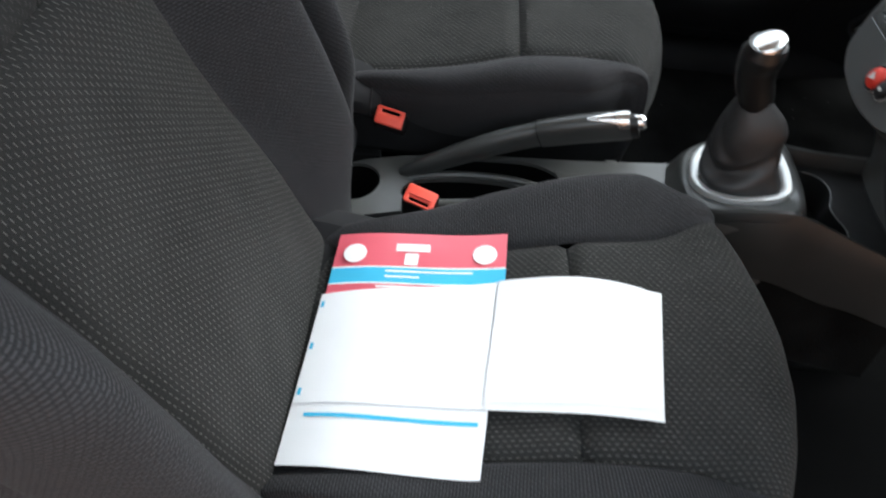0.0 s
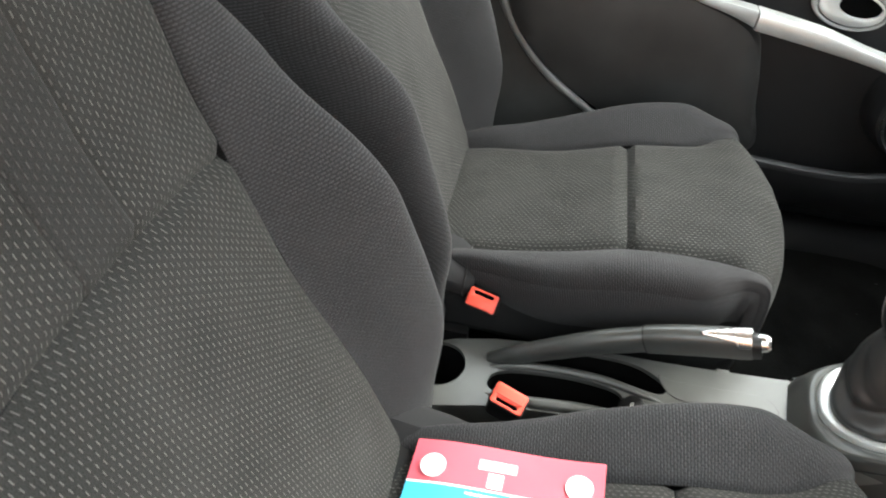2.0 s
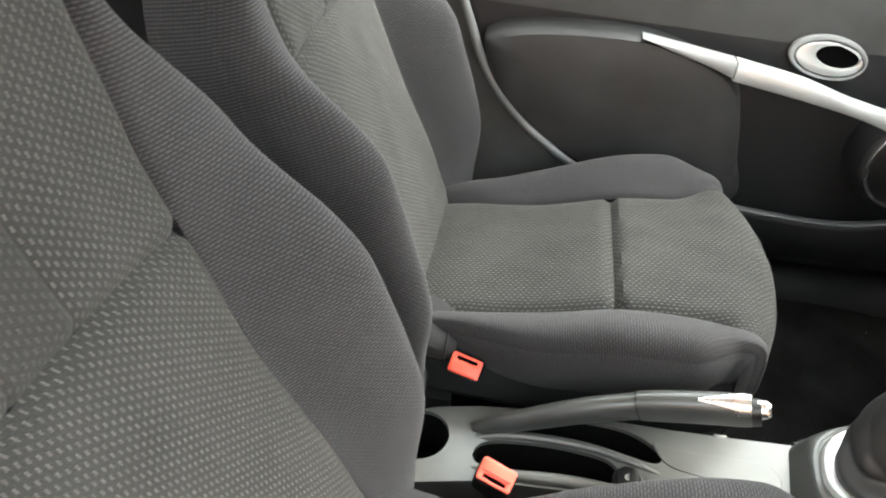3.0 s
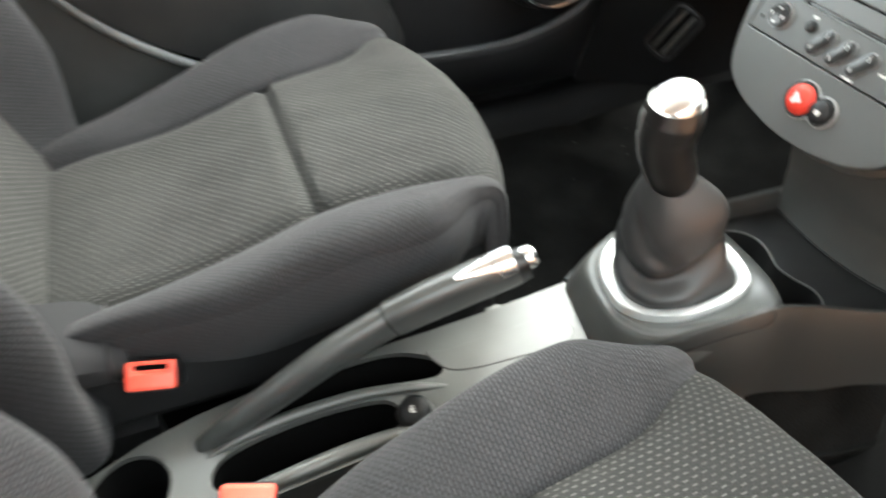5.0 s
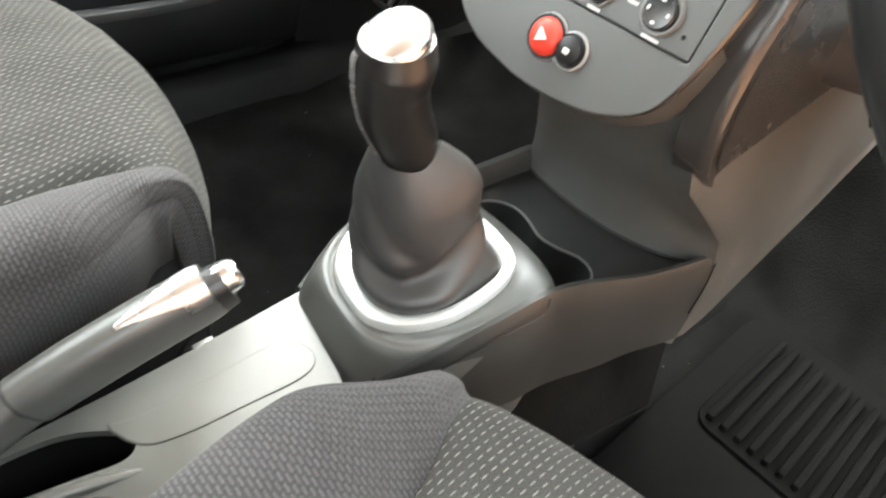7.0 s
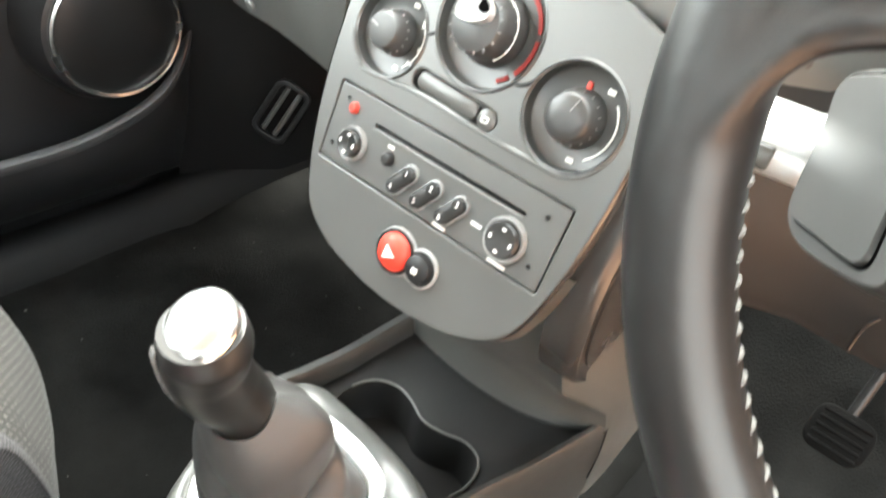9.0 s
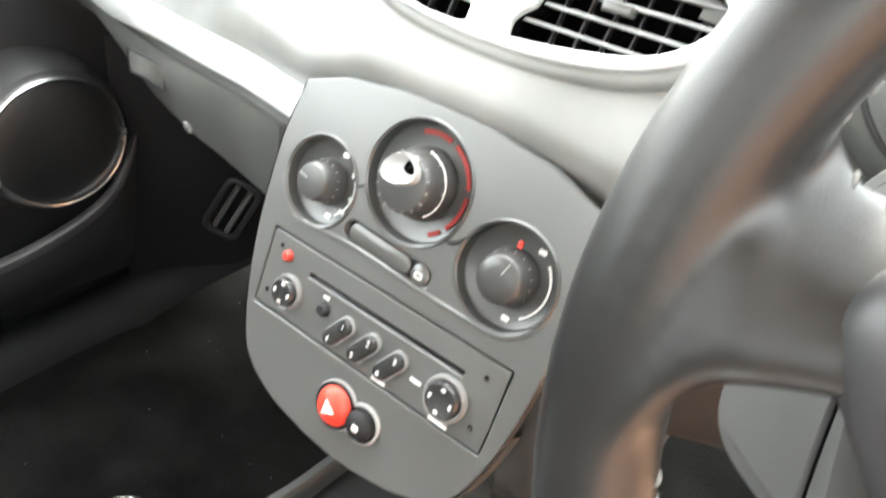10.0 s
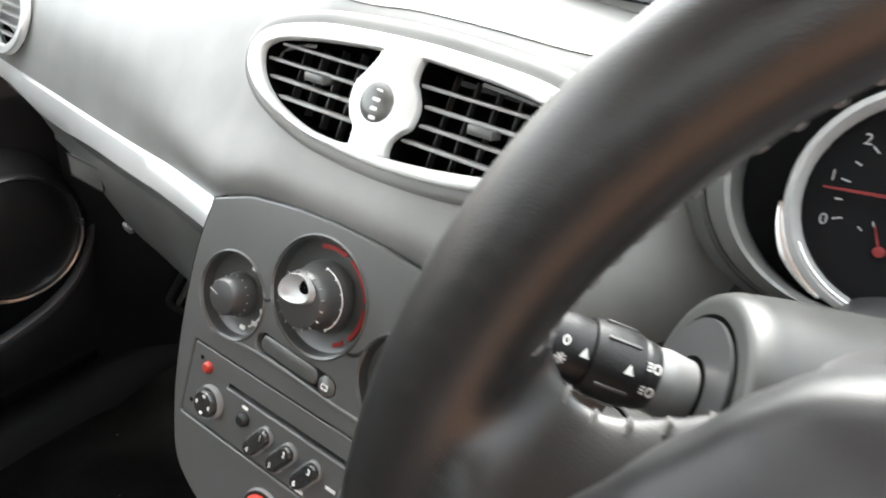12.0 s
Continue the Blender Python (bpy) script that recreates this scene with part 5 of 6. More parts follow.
for hole in (hole_l, hole_r):
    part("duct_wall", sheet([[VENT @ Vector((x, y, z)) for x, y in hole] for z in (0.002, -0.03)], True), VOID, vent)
    for y in (0.0175, 0.0075, -0.0025, -0.0125):
        x0, x1 = span(hole, y)
        part("slat", brick(x1 - x0 + 0.002, 0.0017, 0.009, VENT @ pose((x0 + x1) / 2, y, -0.005, 10, 0, 0), 0.0005), SLAT, vent)
    xa, xb = min(x for x, _ in hole), max(x for x, _ in hole)
    n = 6 if hole is hole_l else 7
    for k in range(1, n):
        x = xa + (xb - xa) * k / n
        ys = [y for px, y in hole if abs(px - x) < 0.006] or [0.01, -0.01]
        part("vane", brick(0.0010, max(ys) - min(ys), 0.008, VENT @ pose(x, (max(ys) + min(ys)) / 2, -0.0175, 0, 10, 0), 0.0003), KNOB, vent)
    part("slider_tab", brick(0.015, 0.0050, 0.010, VENT @ pose(-0.046 if hole is hole_l else 0.066, 0.004, 0.000, 14, 0, 0), 0.001), PLASTIC, vent)
part("thumbwheel_bezel", moved(turned([(0.0170, 0.0), (0.0165, 0.0016), (0.0150, 0.0022), (0.0125, 0.0014), (0.0120, 0.0)], 36), VENT @ pose(0.003, 0.001, 0.0055)), SILVER, vent)
tw = part("thumbwheel", moved(turned([(0.0120, 0.0), (0.0105, 0.0022), (0.006, 0.0034), (0, 0.0038)], 32), VENT @ pose(0.003, 0.001, 0.0055)), PLASTIC, vent, "ribbed grey thumbwheel")
for k in range(4):
    part("rib", brick(0.0052 - 0.0006 * abs(k - 2), 0.0022, 0.0016, VENT @ pose(0.004, -0.0075 + 0.0048 * k, 0.0088 - 0.0005 * abs(k - 1.5)), 0.0006), MARK, tw)

# passenger side vent
x0, z0 = dash_line(0.565)
SIDEV = facing((x0 + 0.012, 0.565, z0 + 0.050), 24) @ pose(0, 0, 0, 0, -10, 0)
sv = thing("side_air_vent", "round silver-rimmed air vent at the dash end", "air vent", tuple(SIDEV.translation))
oval = ring(0, 0, 0.052, 0.040)
oval_in = ring(0, 0, 0.042, 0.030)
part("vent_frame", plate(oval, (oval_in,), 0.008, SIDEV, 0.002), SILVER, sv)
part("duct", plate(ring(0, 0, 0.044, 0.032), (), 0.002, SIDEV @ pose(0, 0, -0.006), 0), VOID, sv)
for y in (-0.018, -0.008, 0.002, 0.012, 0.022):
    w = 2 * 0.042 * math.sqrt(max(0.02, 1 - (y / 0.030) ** 2))
    part("slat", brick(w, 0.0016, 0.007, SIDEV @ pose(0, y, 0.001, 14, 0, 0)), SLAT, sv)

# display hood on the dash top
hoodm = pose(0.235, -0.03, 0.728)
disp = thing("dash_display", "low hooded display pod on the dashboard top", "display", (0.235, -0.03, 0.72))
part("pod", moved(capped([[Vector((x * k, y * k, z)) for x, y in rrect(-0.085, -0.13, 0.085, 0.13, 0.04)] for k, z in ((1.0, -0.02), (0.99, 0.0), (0.95, 0.014), (0.86, 0.022), (0.6, 0.026))]), hoodm), DASH, disp)
part("screen", brick(0.004, 0.17, 0.016, hoodm @ pose(-0.0835, 0, 0.008, 0, 18, 0), 0.001), GLASSY, disp)
part("hood_rim", tube([hoodm @ Vector((-0.083, -0.10, 0.017)), hoodm @ Vector((-0.088, 0, 0.020)), hoodm @ Vector((-0.083, 0.10, 0.017))], [0.002, 0.003, 0.002], 8), SILVER, disp)

# ---- steering ----
WHEEL = facing((-0.114, -0.332, 0.659), 15.2)
RIM, THICK = 0.1698, 0.0147
wheel = thing("steering_wheel", "dark leather steering wheel with pale stitching", "steering wheel", tuple(WHEEL.translation))
rows = []
for k in range(120):
    a = 2 * math.pi * k / 120
    fat = 1.045 + 0.035 * math.exp(-((((math.degrees(a) - 148 + 180) % 360 - 180) / 16) ** 2)) + 0.035 * math.exp(-((((math.degrees(a) - 32 + 180) % 360 - 180) / 16) ** 2))
    row = []
    for q in range(24):
        b = 2 * math.pi * q / 24
        row.append(WHEEL @ Vector(((RIM + THICK * fat * math.cos(b)) * math.cos(a), (RIM + THICK * fat * math.cos(b)) * math.sin(a), THICK * fat * math.sin(b))))
    rows.append(row)
rows.append(rows[0])
leather = [sheet(rows, True)]
SPOKE = ((-0.170, 0.075, -0.062), (-0.160, 0.066, -0.052), (-0.153, 0.057, -0.024), (-0.148, 0.0440, -0.0145), (-0.143, 0.0370, -0.0105), (-0.137, 0.0340, -0.0080), (-0.130, 0.0350, -0.0050), (-0.122, 0.0390, -0.0030), (-0.112, 0.0460, 0.0), (-0.098, 0.056, 0.0), (-0.075, 0.056, 0.0))
for side in (1, -1):
    rows = []
    for x, hi, lo in (tuple(q) for q in spline(SPOKE, 40)):
        q = max(0, x + 0.160) / 0.085
        zc, th = lerp([(0, -0.001), (0.5, -0.004), (1, -0.006)], q), lerp([(0, 0.0120), (0.5, 0.0125), (1, 0.013)], q)
        rows.append([WHEEL @ Vector((side * x, (hi + lo) / 2 + (hi - lo) / 2 * math.copysign(abs(math.cos(b)) ** 0.9, math.cos(b)), zc - 0.010 * math.cos(b) + th * (1 - 0.7 * max(0, math.cos(b))) * math.copysign(abs(math.sin(b)) ** 0.9, math.sin(b)))) for b in (2 * math.pi * j / 28 for j in range(28))])
    leather.append(capped(rows))
hide = bpy.data.meshes.new("hide")
skin = bmesh.new()
for bm in leather:
    bmesh.ops.remove_doubles(bm, verts=bm.verts, dist=1e-6)
    bm.to_mesh(hide)
    skin.from_mesh(hide)
    bm.free()
bpy.data.meshes.remove(hide)
rim = part("rim", skin, LEATHER, wheel, "grained dark leather rim flowing into the spokes")
melt = rim.modifiers.new("melt", "REMESH")
melt.mode, melt.voxel_size, melt.use_smooth_shade = "VOXEL", 0.0018, True
ease = rim.modifiers.new("ease", "SMOOTH")
ease.factor, ease.iterations = 0.5, 26
rows = []
for k, z in ((0.86, -0.02), (0.985, -0.008), (1.0, 0.004), (0.992, 0.0095), (0.965, 0.0135), (0.90, 0.0170), (0.6, 0.024), (0.1, 0.027)):
    rows.append([WHEEL @ Vector((x * k, y * k, z)) for x, y in smooth_loop([(-0.132, 0.004), (-0.1245, 0.0300), (-0.1145, 0.0455), (-0.1075, 0.0560), (-0.092, 0.0685), (-0.045, 0.083), (0.045, 0.083), (0.092, 0.0685), (0.1075, 0.0560), (0.1145, 0.0455), (0.1245, 0.0300), (0.132, 0.004), (0.085, -0.045), (0.035, -0.075), (-0.035, -0.075), (-0.085, -0.045)], 5)])
part("airbag_cover", sheet(rows, True), STEER, wheel, "smooth dark grey airbag cover")
rows = [[WHEEL @ Vector((x, y, z)) for x, y, z in ((-0.03, yy, 0.014), (0.03, yy, 0.014), (0.03, yy, -0.006), (-0.03, yy, -0.006))] for yy in (-0.05, -0.155)]
part("spoke", capped(rows), PLASTIC, wheel, bevel=0.006)
for k in range(150):
    a = 2 * math.pi * k / 150
    if abs(math.sin(a)) < 0.26:
        continue
    r0 = RIM - THICK * 0.99
    p, t = Vector((r0 * math.cos(a), r0 * math.sin(a), -0.001)), Vector((-math.sin(a), math.cos(a), 0))
    part("stitch", tube([WHEEL @ (p + Vector((0, 0, -0.0022)) - t * 0.0012), WHEEL @ (p * 0.996), WHEEL @ (p + Vector((0, 0, 0.0022)) + t * 0.0012)], [0.0006, 0.0010, 0.0006], 6, n=4), THREAD, wheel)
for side in (1, -1):
    for up in (1, -1):
        for k in range(8):
            x = -0.149 + 0.0072 * k
            (xa, ha, la), (xb, hb, lb) = next((a, b) for a, b in zip(SPOKE, SPOKE[1:]) if a[0] <= x <= b[0])
            t = (x - xa) / (xb - xa)
            y = ha + (hb - ha) * t if up > 0 else la + (lb - la) * t
            p = Vector((side * x, y - up * 0.0015, -0.0036 - up * 0.0068))
            part("stitch", tube([WHEEL @ (p + Vector((-0.0004, 0, -0.0016))), WHEEL @ p, WHEEL @ (p + Vector((0.0004, -up * 0.0022, 0.0024)))], [0.0005, 0.0007, 0.0005], 6, n=5), THREAD, wheel)

column = thing("steering_column", "grey plastic column shroud behind the wheel", "steering column", (0.03, -0.33, 0.62))
lower = smooth_loop([(-0.112, 0.030), (-0.136, -0.006), (-0.133, -0.035), (-0.10, -0.052), (0.0, -0.056), (0.10, -0.052), (0.133, -0.035), (0.136, -0.006), (0.112, 0.030), (0.0, 0.04)], 5)
upper = smooth_loop([(-0.098, -0.03), (-0.100, 0.0), (-0.090, 0.020), (-0.05, 0.030), (0.0, 0.033), (0.05, 0.030), (0.090, 0.020), (0.100, 0.0), (0.098, -0.03), (0.0, -0.035)], 5)
SH = facing((-0.055, -0.33, 0.625), 16.8)
part("lower_shroud", capped([[SH @ Vector((x * k * 0.84, y * k - 0.004, z)) for x, y in lower] for k, z in ((0.93, 0.004), (0.985, 0.0), (1.0, -0.008), (1.0, -0.06), (1.03, -0.16))]), STEER, column)
# side panel of the lower shroud: a rounded tray with an inset cover
fore = Vector((-0.038, -0.026, 0.012)).normalized()
out = fore.cross(Vector((0.27, -0.05, 0.96))).normalized()
SP = Matrix((fore, out.cross(fore), out)).transposed().to_4x4()
SP.translation = Vector((-0.038, -0.187, 0.570))
tray = smooth_loop([(-0.020, 0.055), (-0.0162, 0.034), (-0.0124, 0.0144), (-0.0070, 0.0013), (0.0040, -0.0052), (0.0186, -0.0070), (0.0411, -0.0055), (0.0584, -0.0030), (0.0655, 0.0012), (0.0630, 0.0095), (0.0565, 0.0230), (0.0490, 0.0415), (0.0450, 0.060)], 6)
cover = smooth_loop([(-0.0160, 0.052), (-0.0127, 0.0336), (-0.0080, 0.0200), (-0.0026, 0.0066), (0.0019, 0.0017), (0.0085, 0.0002), (0.0254, 0.0004), (0.0455, 0.0008), (0.0515, 0.0022), (0.0532, 0.0058), (0.0508, 0.0135), (0.0466, 0.0272), (0.0428, 0.0416), (0.0395, 0.057)], 6)


def shrunk(loop, k, z):
    cx, cy = 0.020, 0.026
    return [SP @ Vector((cx + (x - cx) * k, cy + (y - cy) * k, z)) for x, y in loop]


part("side_panel", sheet([shrunk(tray, k, z) for k, z in ((1.0, -0.050), (1.01, -0.020), (1.0, -0.006), (0.985, -0.0025), (0.955, -0.0008), (0.86, -0.0008), (0.5, -0.0008), (0.001, -0.0008))], True), KNOB, column, "rounded grey side of the lower shroud")
part("panel_gap", sheet([shrunk(cover, k, z) for k, z in ((1.035, -0.001), (1.03, -0.0004), (0.97, -0.0004))], True), VOID, column)
part("panel_cover", sheet([shrunk(cover, k, z) for k, z in ((0.995, -0.003), (0.995, 0.0006), (0.975, 0.0014), (0.5, 0.0016), (0.001, 0.0016))], True), KNOB, column, "inset cover on the shroud side")
SU = facing((-0.045, -0.33, 0.664), 16.8)
part("upper_shroud", capped([[SU @ Vector((x * k, y * k, z)) for x, y in upper] for k, z in ((0.92, 0.006), (0.98, 0.002), (1.0, -0.006), (1.0, -0.08), (0.98, -0.13))]), STEER, column)
part("boss", tube([WHEEL @ Vector((0, 0, -0.01)), WHEEL @ Vector((0, 0, -0.05)), WHEEL @ Vector((0, 0, -0.08))], [0.05, 0.05, 0.05], 24), BLACK, column)

MID = Vector((-0.029, -0.1824, 0.6496))
sx = Vector((-0.45, 0.85, 0.27)).normalized()
ROOT = MID - sx * 0.024
stalk = thing("indicator_stalk", "black light stalk with white symbols and a silver collar", "control stalk", tuple(ROOT))
part("stalk_base", tube([ROOT - sx * 0.012, ROOT - sx * 0.004, ROOT], [0.0262, 0.0262, 0.0258], 36), STEER, stalk, "grey pivot disc")
part("base_gap", tube([ROOT - sx * 0.012, ROOT - sx * 0.004, ROOT - sx * 0.0012], [0.0276, 0.0276, 0.0276], 36), VOID, stalk)
part("shroud_ear", tube([ROOT - sx * 0.150, ROOT - sx * 0.110, ROOT - sx * 0.070, ROOT - sx * 0.035, ROOT - sx * 0.012, ROOT - sx * 0.004, ROOT - sx * 0.0015, ROOT - sx * 0.0013], [0.062, 0.056, 0.049, 0.043, 0.0385, 0.036, 0.033, 0.0275], 40, n=56), GRIP, column, "rounded end of the column shroud")
part("collar_gap", tube([ROOT - sx * 0.004, ROOT, ROOT + sx * 0.0003, ROOT + sx * 0.0004], [0.0124, 0.0124, 0.0123, 0.0120], 32), VOID, stalk)
for name, a, b, r0, r1, mat in (("collar", -0.026, -0.0106, 0.0108, 0.0114, RIMGREY), ("fog_ring", -0.0106, -0.0048, 0.0116, 0.0118, BLACK), ("grip_ring", -0.0045, 0.0118, 0.0130, 0.0129, BLACK), ("light_ring", 0.0122, 0.032, 0.0115, 0.0108, BLACK), ("end_cap", 0.0323, 0.045, 0.0106, 0.0090, PLASTIC)):
    part(name, tube([MID + sx * a, MID + sx * (a * 0.7 + b * 0.3), MID + sx * (a * 0.3 + b * 0.7), MID + sx * b], [r0 * 0.96, r0, r1, r1 * 0.95], 32), mat, stalk)
sz = Vector((-0.65, -0.52, 0.55))
sz = (sz - sx * sz.dot(sx)).normalized()
sy = sz.cross(sx)


def stalk_print(at, ang, r):
    """A frame on the stalk's skin, upright as the driver reads it."""
    n = (sz * math.cos(radians(ang)) + sy * math.sin(radians(ang))).normalized()
    m = Matrix((-sx, n.cross(-sx), n)).transposed().to_4x4()
    m.translation = MID + sx * at + n * r
    return m


for at, r in ((0.0004, 0.0131), (0.0148, 0.0116)):
    part("symbol", plate([(-0.0016, -0.0014), (0.0016, -0.0014), (0.0, 0.0018)], (), 0.0004, stalk_print(at, 0, r), 0), MARK, stalk)
for ang in (-16, 21):
    m = stalk_print(-0.0077, ang, 0.0118)
    part("symbol", plate(ring(0.0008, 0, 0.0013, 0.0017, 14), (ring(0.0008, 0, 0.0008, 0.0011, 14),), 0.0004, m, 0), MARK, stalk)
    for k in (-1, 0, 1):
        part("symbol", plate(rrect(-0.0024, k * 0.0011 - 0.0003, -0.0010, k * 0.0011 + 0.0003, 0.0001), (), 0.0004, m, 0), MARK, stalk)
part("symbol", plate(ring(0, 0, 0.0012, 0.0017, 14), (ring(0, 0, 0.0006, 0.0010, 14),), 0.0004, stalk_print(0.0215, -10, 0.0113), 0), MARK, stalk)
m = stalk_print(0.0215, 20, 0.0113)
part("symbol", plate(ring(0, 0, 0.0008, n=12), (), 0.0004, m, 0), MARK, stalk)
for k in range(8):
    part("symbol", plate(rrect(0.0011, -0.00025, 0.0019, 0.00025, 0.0001), (), 0.0004, m @ pose(0, 0, 0, 0, 0, 45 * k), 0), MARK, stalk)
for ang in (-75, -36, 34, 75):
    part("grip_rib", brick(0.011, 0.0011, 0.0012, stalk_print(0.0035, ang, 0.0130), 0.0003), PLASTIC, stalk)
remote = thing("column_remote", "pale grey radio remote pod below the light stalk", "control stalk", (-0.01, -0.175, 0.585))
rp = pose(-0.002, -0.172, 0.581, 0, -12, 8)
part("pod", brick(0.030, 0.070, 0.024, rp, 0.008, 3), SILVER, remote)
part("key", brick(0.004, 0.018, 0.012, rp @ pose(-0.0145, 0.014, 0), 0.0015), PLASTIC, remote)

cluster = thing("instrument_cluster", "black instrument cluster with a silver-ringed rev counter", "instrument cluster", (0.10, -0.33, 0.69))
CL = facing((0.10, -0.33, 0.682), 22)
HOUSE = rrect(-0.150, -0.047, 0.150, 0.068, 0.050, 16)
part("housing", capped([[CL @ Vector((x * k, 0.01 + (y - 0.01) * k, z)) for x, y in HOUSE] for k, z in ((1.0, -0.03), (1.0, -0.004), (0.97, -0.002))]), GAUGE, cluster)
part("cowl_rim", sheet([[CL @ Vector((x * k, 0.01 + (y - 0.01) * k, z)) for x, y in HOUSE] for k, z in ((0.99, -0.004), (0.995, 0.014), (1.005, 0.0195), (1.02, 0.0205), (1.06, 0.0165), (1.095, 0.010), (1.16, -0.004), (1.2, -0.06))], True), PLASTIC, cluster, "dark grey cowl round the gauges")
part("cowl_joint", tube([CL @ Vector((x * 1.085, 0.01 + (y - 0.01) * 1.085, 0.0125)) for x, y in HOUSE[20:48]], [0.0016, 0.0016], 6, n=60), BLACK, cluster)
for gx, r in ((-0.080, 0.050), (0.080, 0.050)):
    g = part("gauge", moved(turned([(0, 0.001), (r * 0.84, 0.001), (r * 0.86, 0.002)], 48), CL @ pose(gx, 0, 0)), GAUGE, cluster, "black gauge face with white figures")
    part("gauge_ring", moved(turned([(r * 0.86, 0.001), (r * 0.88, 0.007), (r * 0.93, 0.011), (r * 0.98, 0.010), (r, 0.005), (r, 0)], 48), CL @ pose(gx, 0, 0)), SLAT, g, "silver gauge ring")
    # The sun's glint on the bezel, built as a tapered chrome crescent.
    arc = [(gx + r * 1.07 * math.cos(radians(a)) * (1 - 0.045 * abs(a - 219) / 25), r * 1.07 * math.sin(radians(a)) * (1 - 0.045 * abs(a - 219) / 25)) for a in range(194, 245, 5)]
    back_arc = [(gx + r * 0.985 * math.cos(radians(a)), r * 0.985 * math.sin(radians(a))) for a in range(244, 193, -5)]
    part("ring_glint", plate(arc + back_arc, (), 0.004, CL @ pose(0, 0, 0.0065), 0.0006), CHROME, g, "chrome crescent shaped as the sun's glint on the gauge ring")
    part("ring_lip", tube([CL @ Vector((gx + r * 0.90 * math.cos(radians(a)), r * 0.90 * math.sin(radians(a)), 0.0095)) for a in range(215, 330, 8)], [0.0006, 0.0009, 0.0006], 8), CHROME, g)
    for k in range(17):
        a = 204 - 15.2 * k
        w = 0.0036 if k % 2 == 0 else 0.0028
        part("tick", brick(w, 0.0007, 0.0003, CL @ pose(gx + r * 0.60 * math.cos(radians(a)), r * 0.60 * math.sin(radians(a)), 0.0014, 0, 0, a)), DIM, g)
    if gx < 0:
        for k in range(8):
            a = 204 - 30.4 * k
            part("numeral", words(str(k), 0.0066, CL @ pose(gx + r * 0.70 * math.cos(radians(a)), r * 0.70 * math.sin(radians(a)), 0.0014, 0, 0, 8)), DIM, g)
        part("small_hub", moved(turned([(0.0022, 0.001), (0.0022, 0.003), (0, 0.0034)], 16), CL @ pose(-0.0888, -0.0202, 0)), NEEDLE, g, "dark red hub of the small dial")
        part("small_needle", plate([(0, -0.0005), (0.0105, -0.0002), (0.0105, 0.0002), (0, 0.0005)], (), 0.0006, CL @ pose(-0.0888, -0.0202, 0.0024, 0, 0, 118), 0), NEEDLE, g)
        for a in (60, 90, 120, 145):
            part("tick", brick(0.0022, 0.0005, 0.0003, CL @ pose(-0.0888 + 0.0115 * math.cos(radians(a)), -0.0202 + 0.0115 * math.sin(radians(a)), 0.0014, 0, 0, a)), DIM, g)
    part("needle", plate([(-0.008, -0.0010), (r * 0.74, -0.0004), (r * 0.74, 0.0004), (-0.008, 0.0010)], (), 0.001, CL @ pose(gx, 0.003, 0.003, 0, 0, 187 if gx < 0 else 215), 0), NEEDLE, g, "thin dark red needle")
    part("needle_hub", moved(turned([(0.006, 0.001), (0.006, 0.004), (0.004, 0.0055), (0, 0.006)], 20), CL @ pose(gx, 0, 0)), BLACK, g)

# ---- passenger door ----
door = thing("door_1", "black passenger door trim with padded armrest and silver pull", "car door", (-0.25, 0.66, 0.03), kind="structure")
rows = []
for i in range(41):
    x = -0.98 + 1.40 * i / 40
    rows.append([Vector((x, y, z)) for y, z in ((0.685, -0.02), (0.655, 0.05), (0.648, 0.12), (0.645, 0.30), (0.642, 0.42), (0.641, 0.49))])
part("door_panel", sheet(rows), DOORSKIN, door)
rows = [[Vector((-0.98 + 1.40 * i / 40, y, z)) for y, z in ((0.645, 0.488), (0.638, 0.49), (0.637, 0.56), (0.650, 0.635), (0.70, 0.66))] for i in range(41)]
part("upper_trim", sheet(rows), UPPERDOOR, door, "dark grey upper door trim")
rows = [[Vector((-0.98 + 1.40 * i / 40, y, z)) for y, z in ((0.72, -0.03), (0.73, 0.30), (0.72, 0.66), (0.70, 0.665))] for i in range(41)]
part("door_skin", sheet(rows), BODY, door)
# padded armrest
pad = smooth_loop([(-0.648, 0.437), (-0.636, 0.453), (-0.605, 0.466), (-0.555, 0.475), (-0.471, 0.483), (-0.390, 0.483), (-0.320, 0.468), (-0.262, 0.448), (-0.228, 0.422), (-0.208, 0.375), (-0.187, 0.30), (-0.165, 0.22), (-0.25, 0.185), (-0.36, 0.20), (-0.455, 0.245), (-0.530, 0.285), (-0.594, 0.337), (-0.632, 0.385)], 7)
px, pz = -0.40, 0.36
rows = [[Vector((px + (x - px) * k, y, pz + (z - pz) * k)) for x, z in pad] for k, y in ((1.0, 0.648), (1.0, 0.612), (0.985, 0.594), (0.94, 0.584), (0.8, 0.580), (0.4, 0.578), (0.001, 0.578))]
part("armrest_pad", sheet(rows, True), PADSKIN, door, "plump black armrest pad")
sweep = [(-0.705, 0.606, 0.54), (-0.672, 0.604, 0.462), (-0.645, 0.600, 0.403), (-0.600, 0.594, 0.343), (-0.540, 0.588, 0.290), (-0.455, 0.584, 0.238), (-0.38, 0.582, 0.20)]
part("trim_line", tube(sweep, [0.006, 0.0075, 0.0075, 0.0075, 0.0075, 0.007, 0.006], 12), PIPING, door, "grey piped line round the armrest")
rear_fill = [[Vector((x - d, y + e, z - f)) for d, e, f in ((0, 0.004, 0), (0.03, 0.010, 0.02), (0.10, 0.016, 0.06), (0.22, 0.022, 0.12))] for x, y, z in sweep]
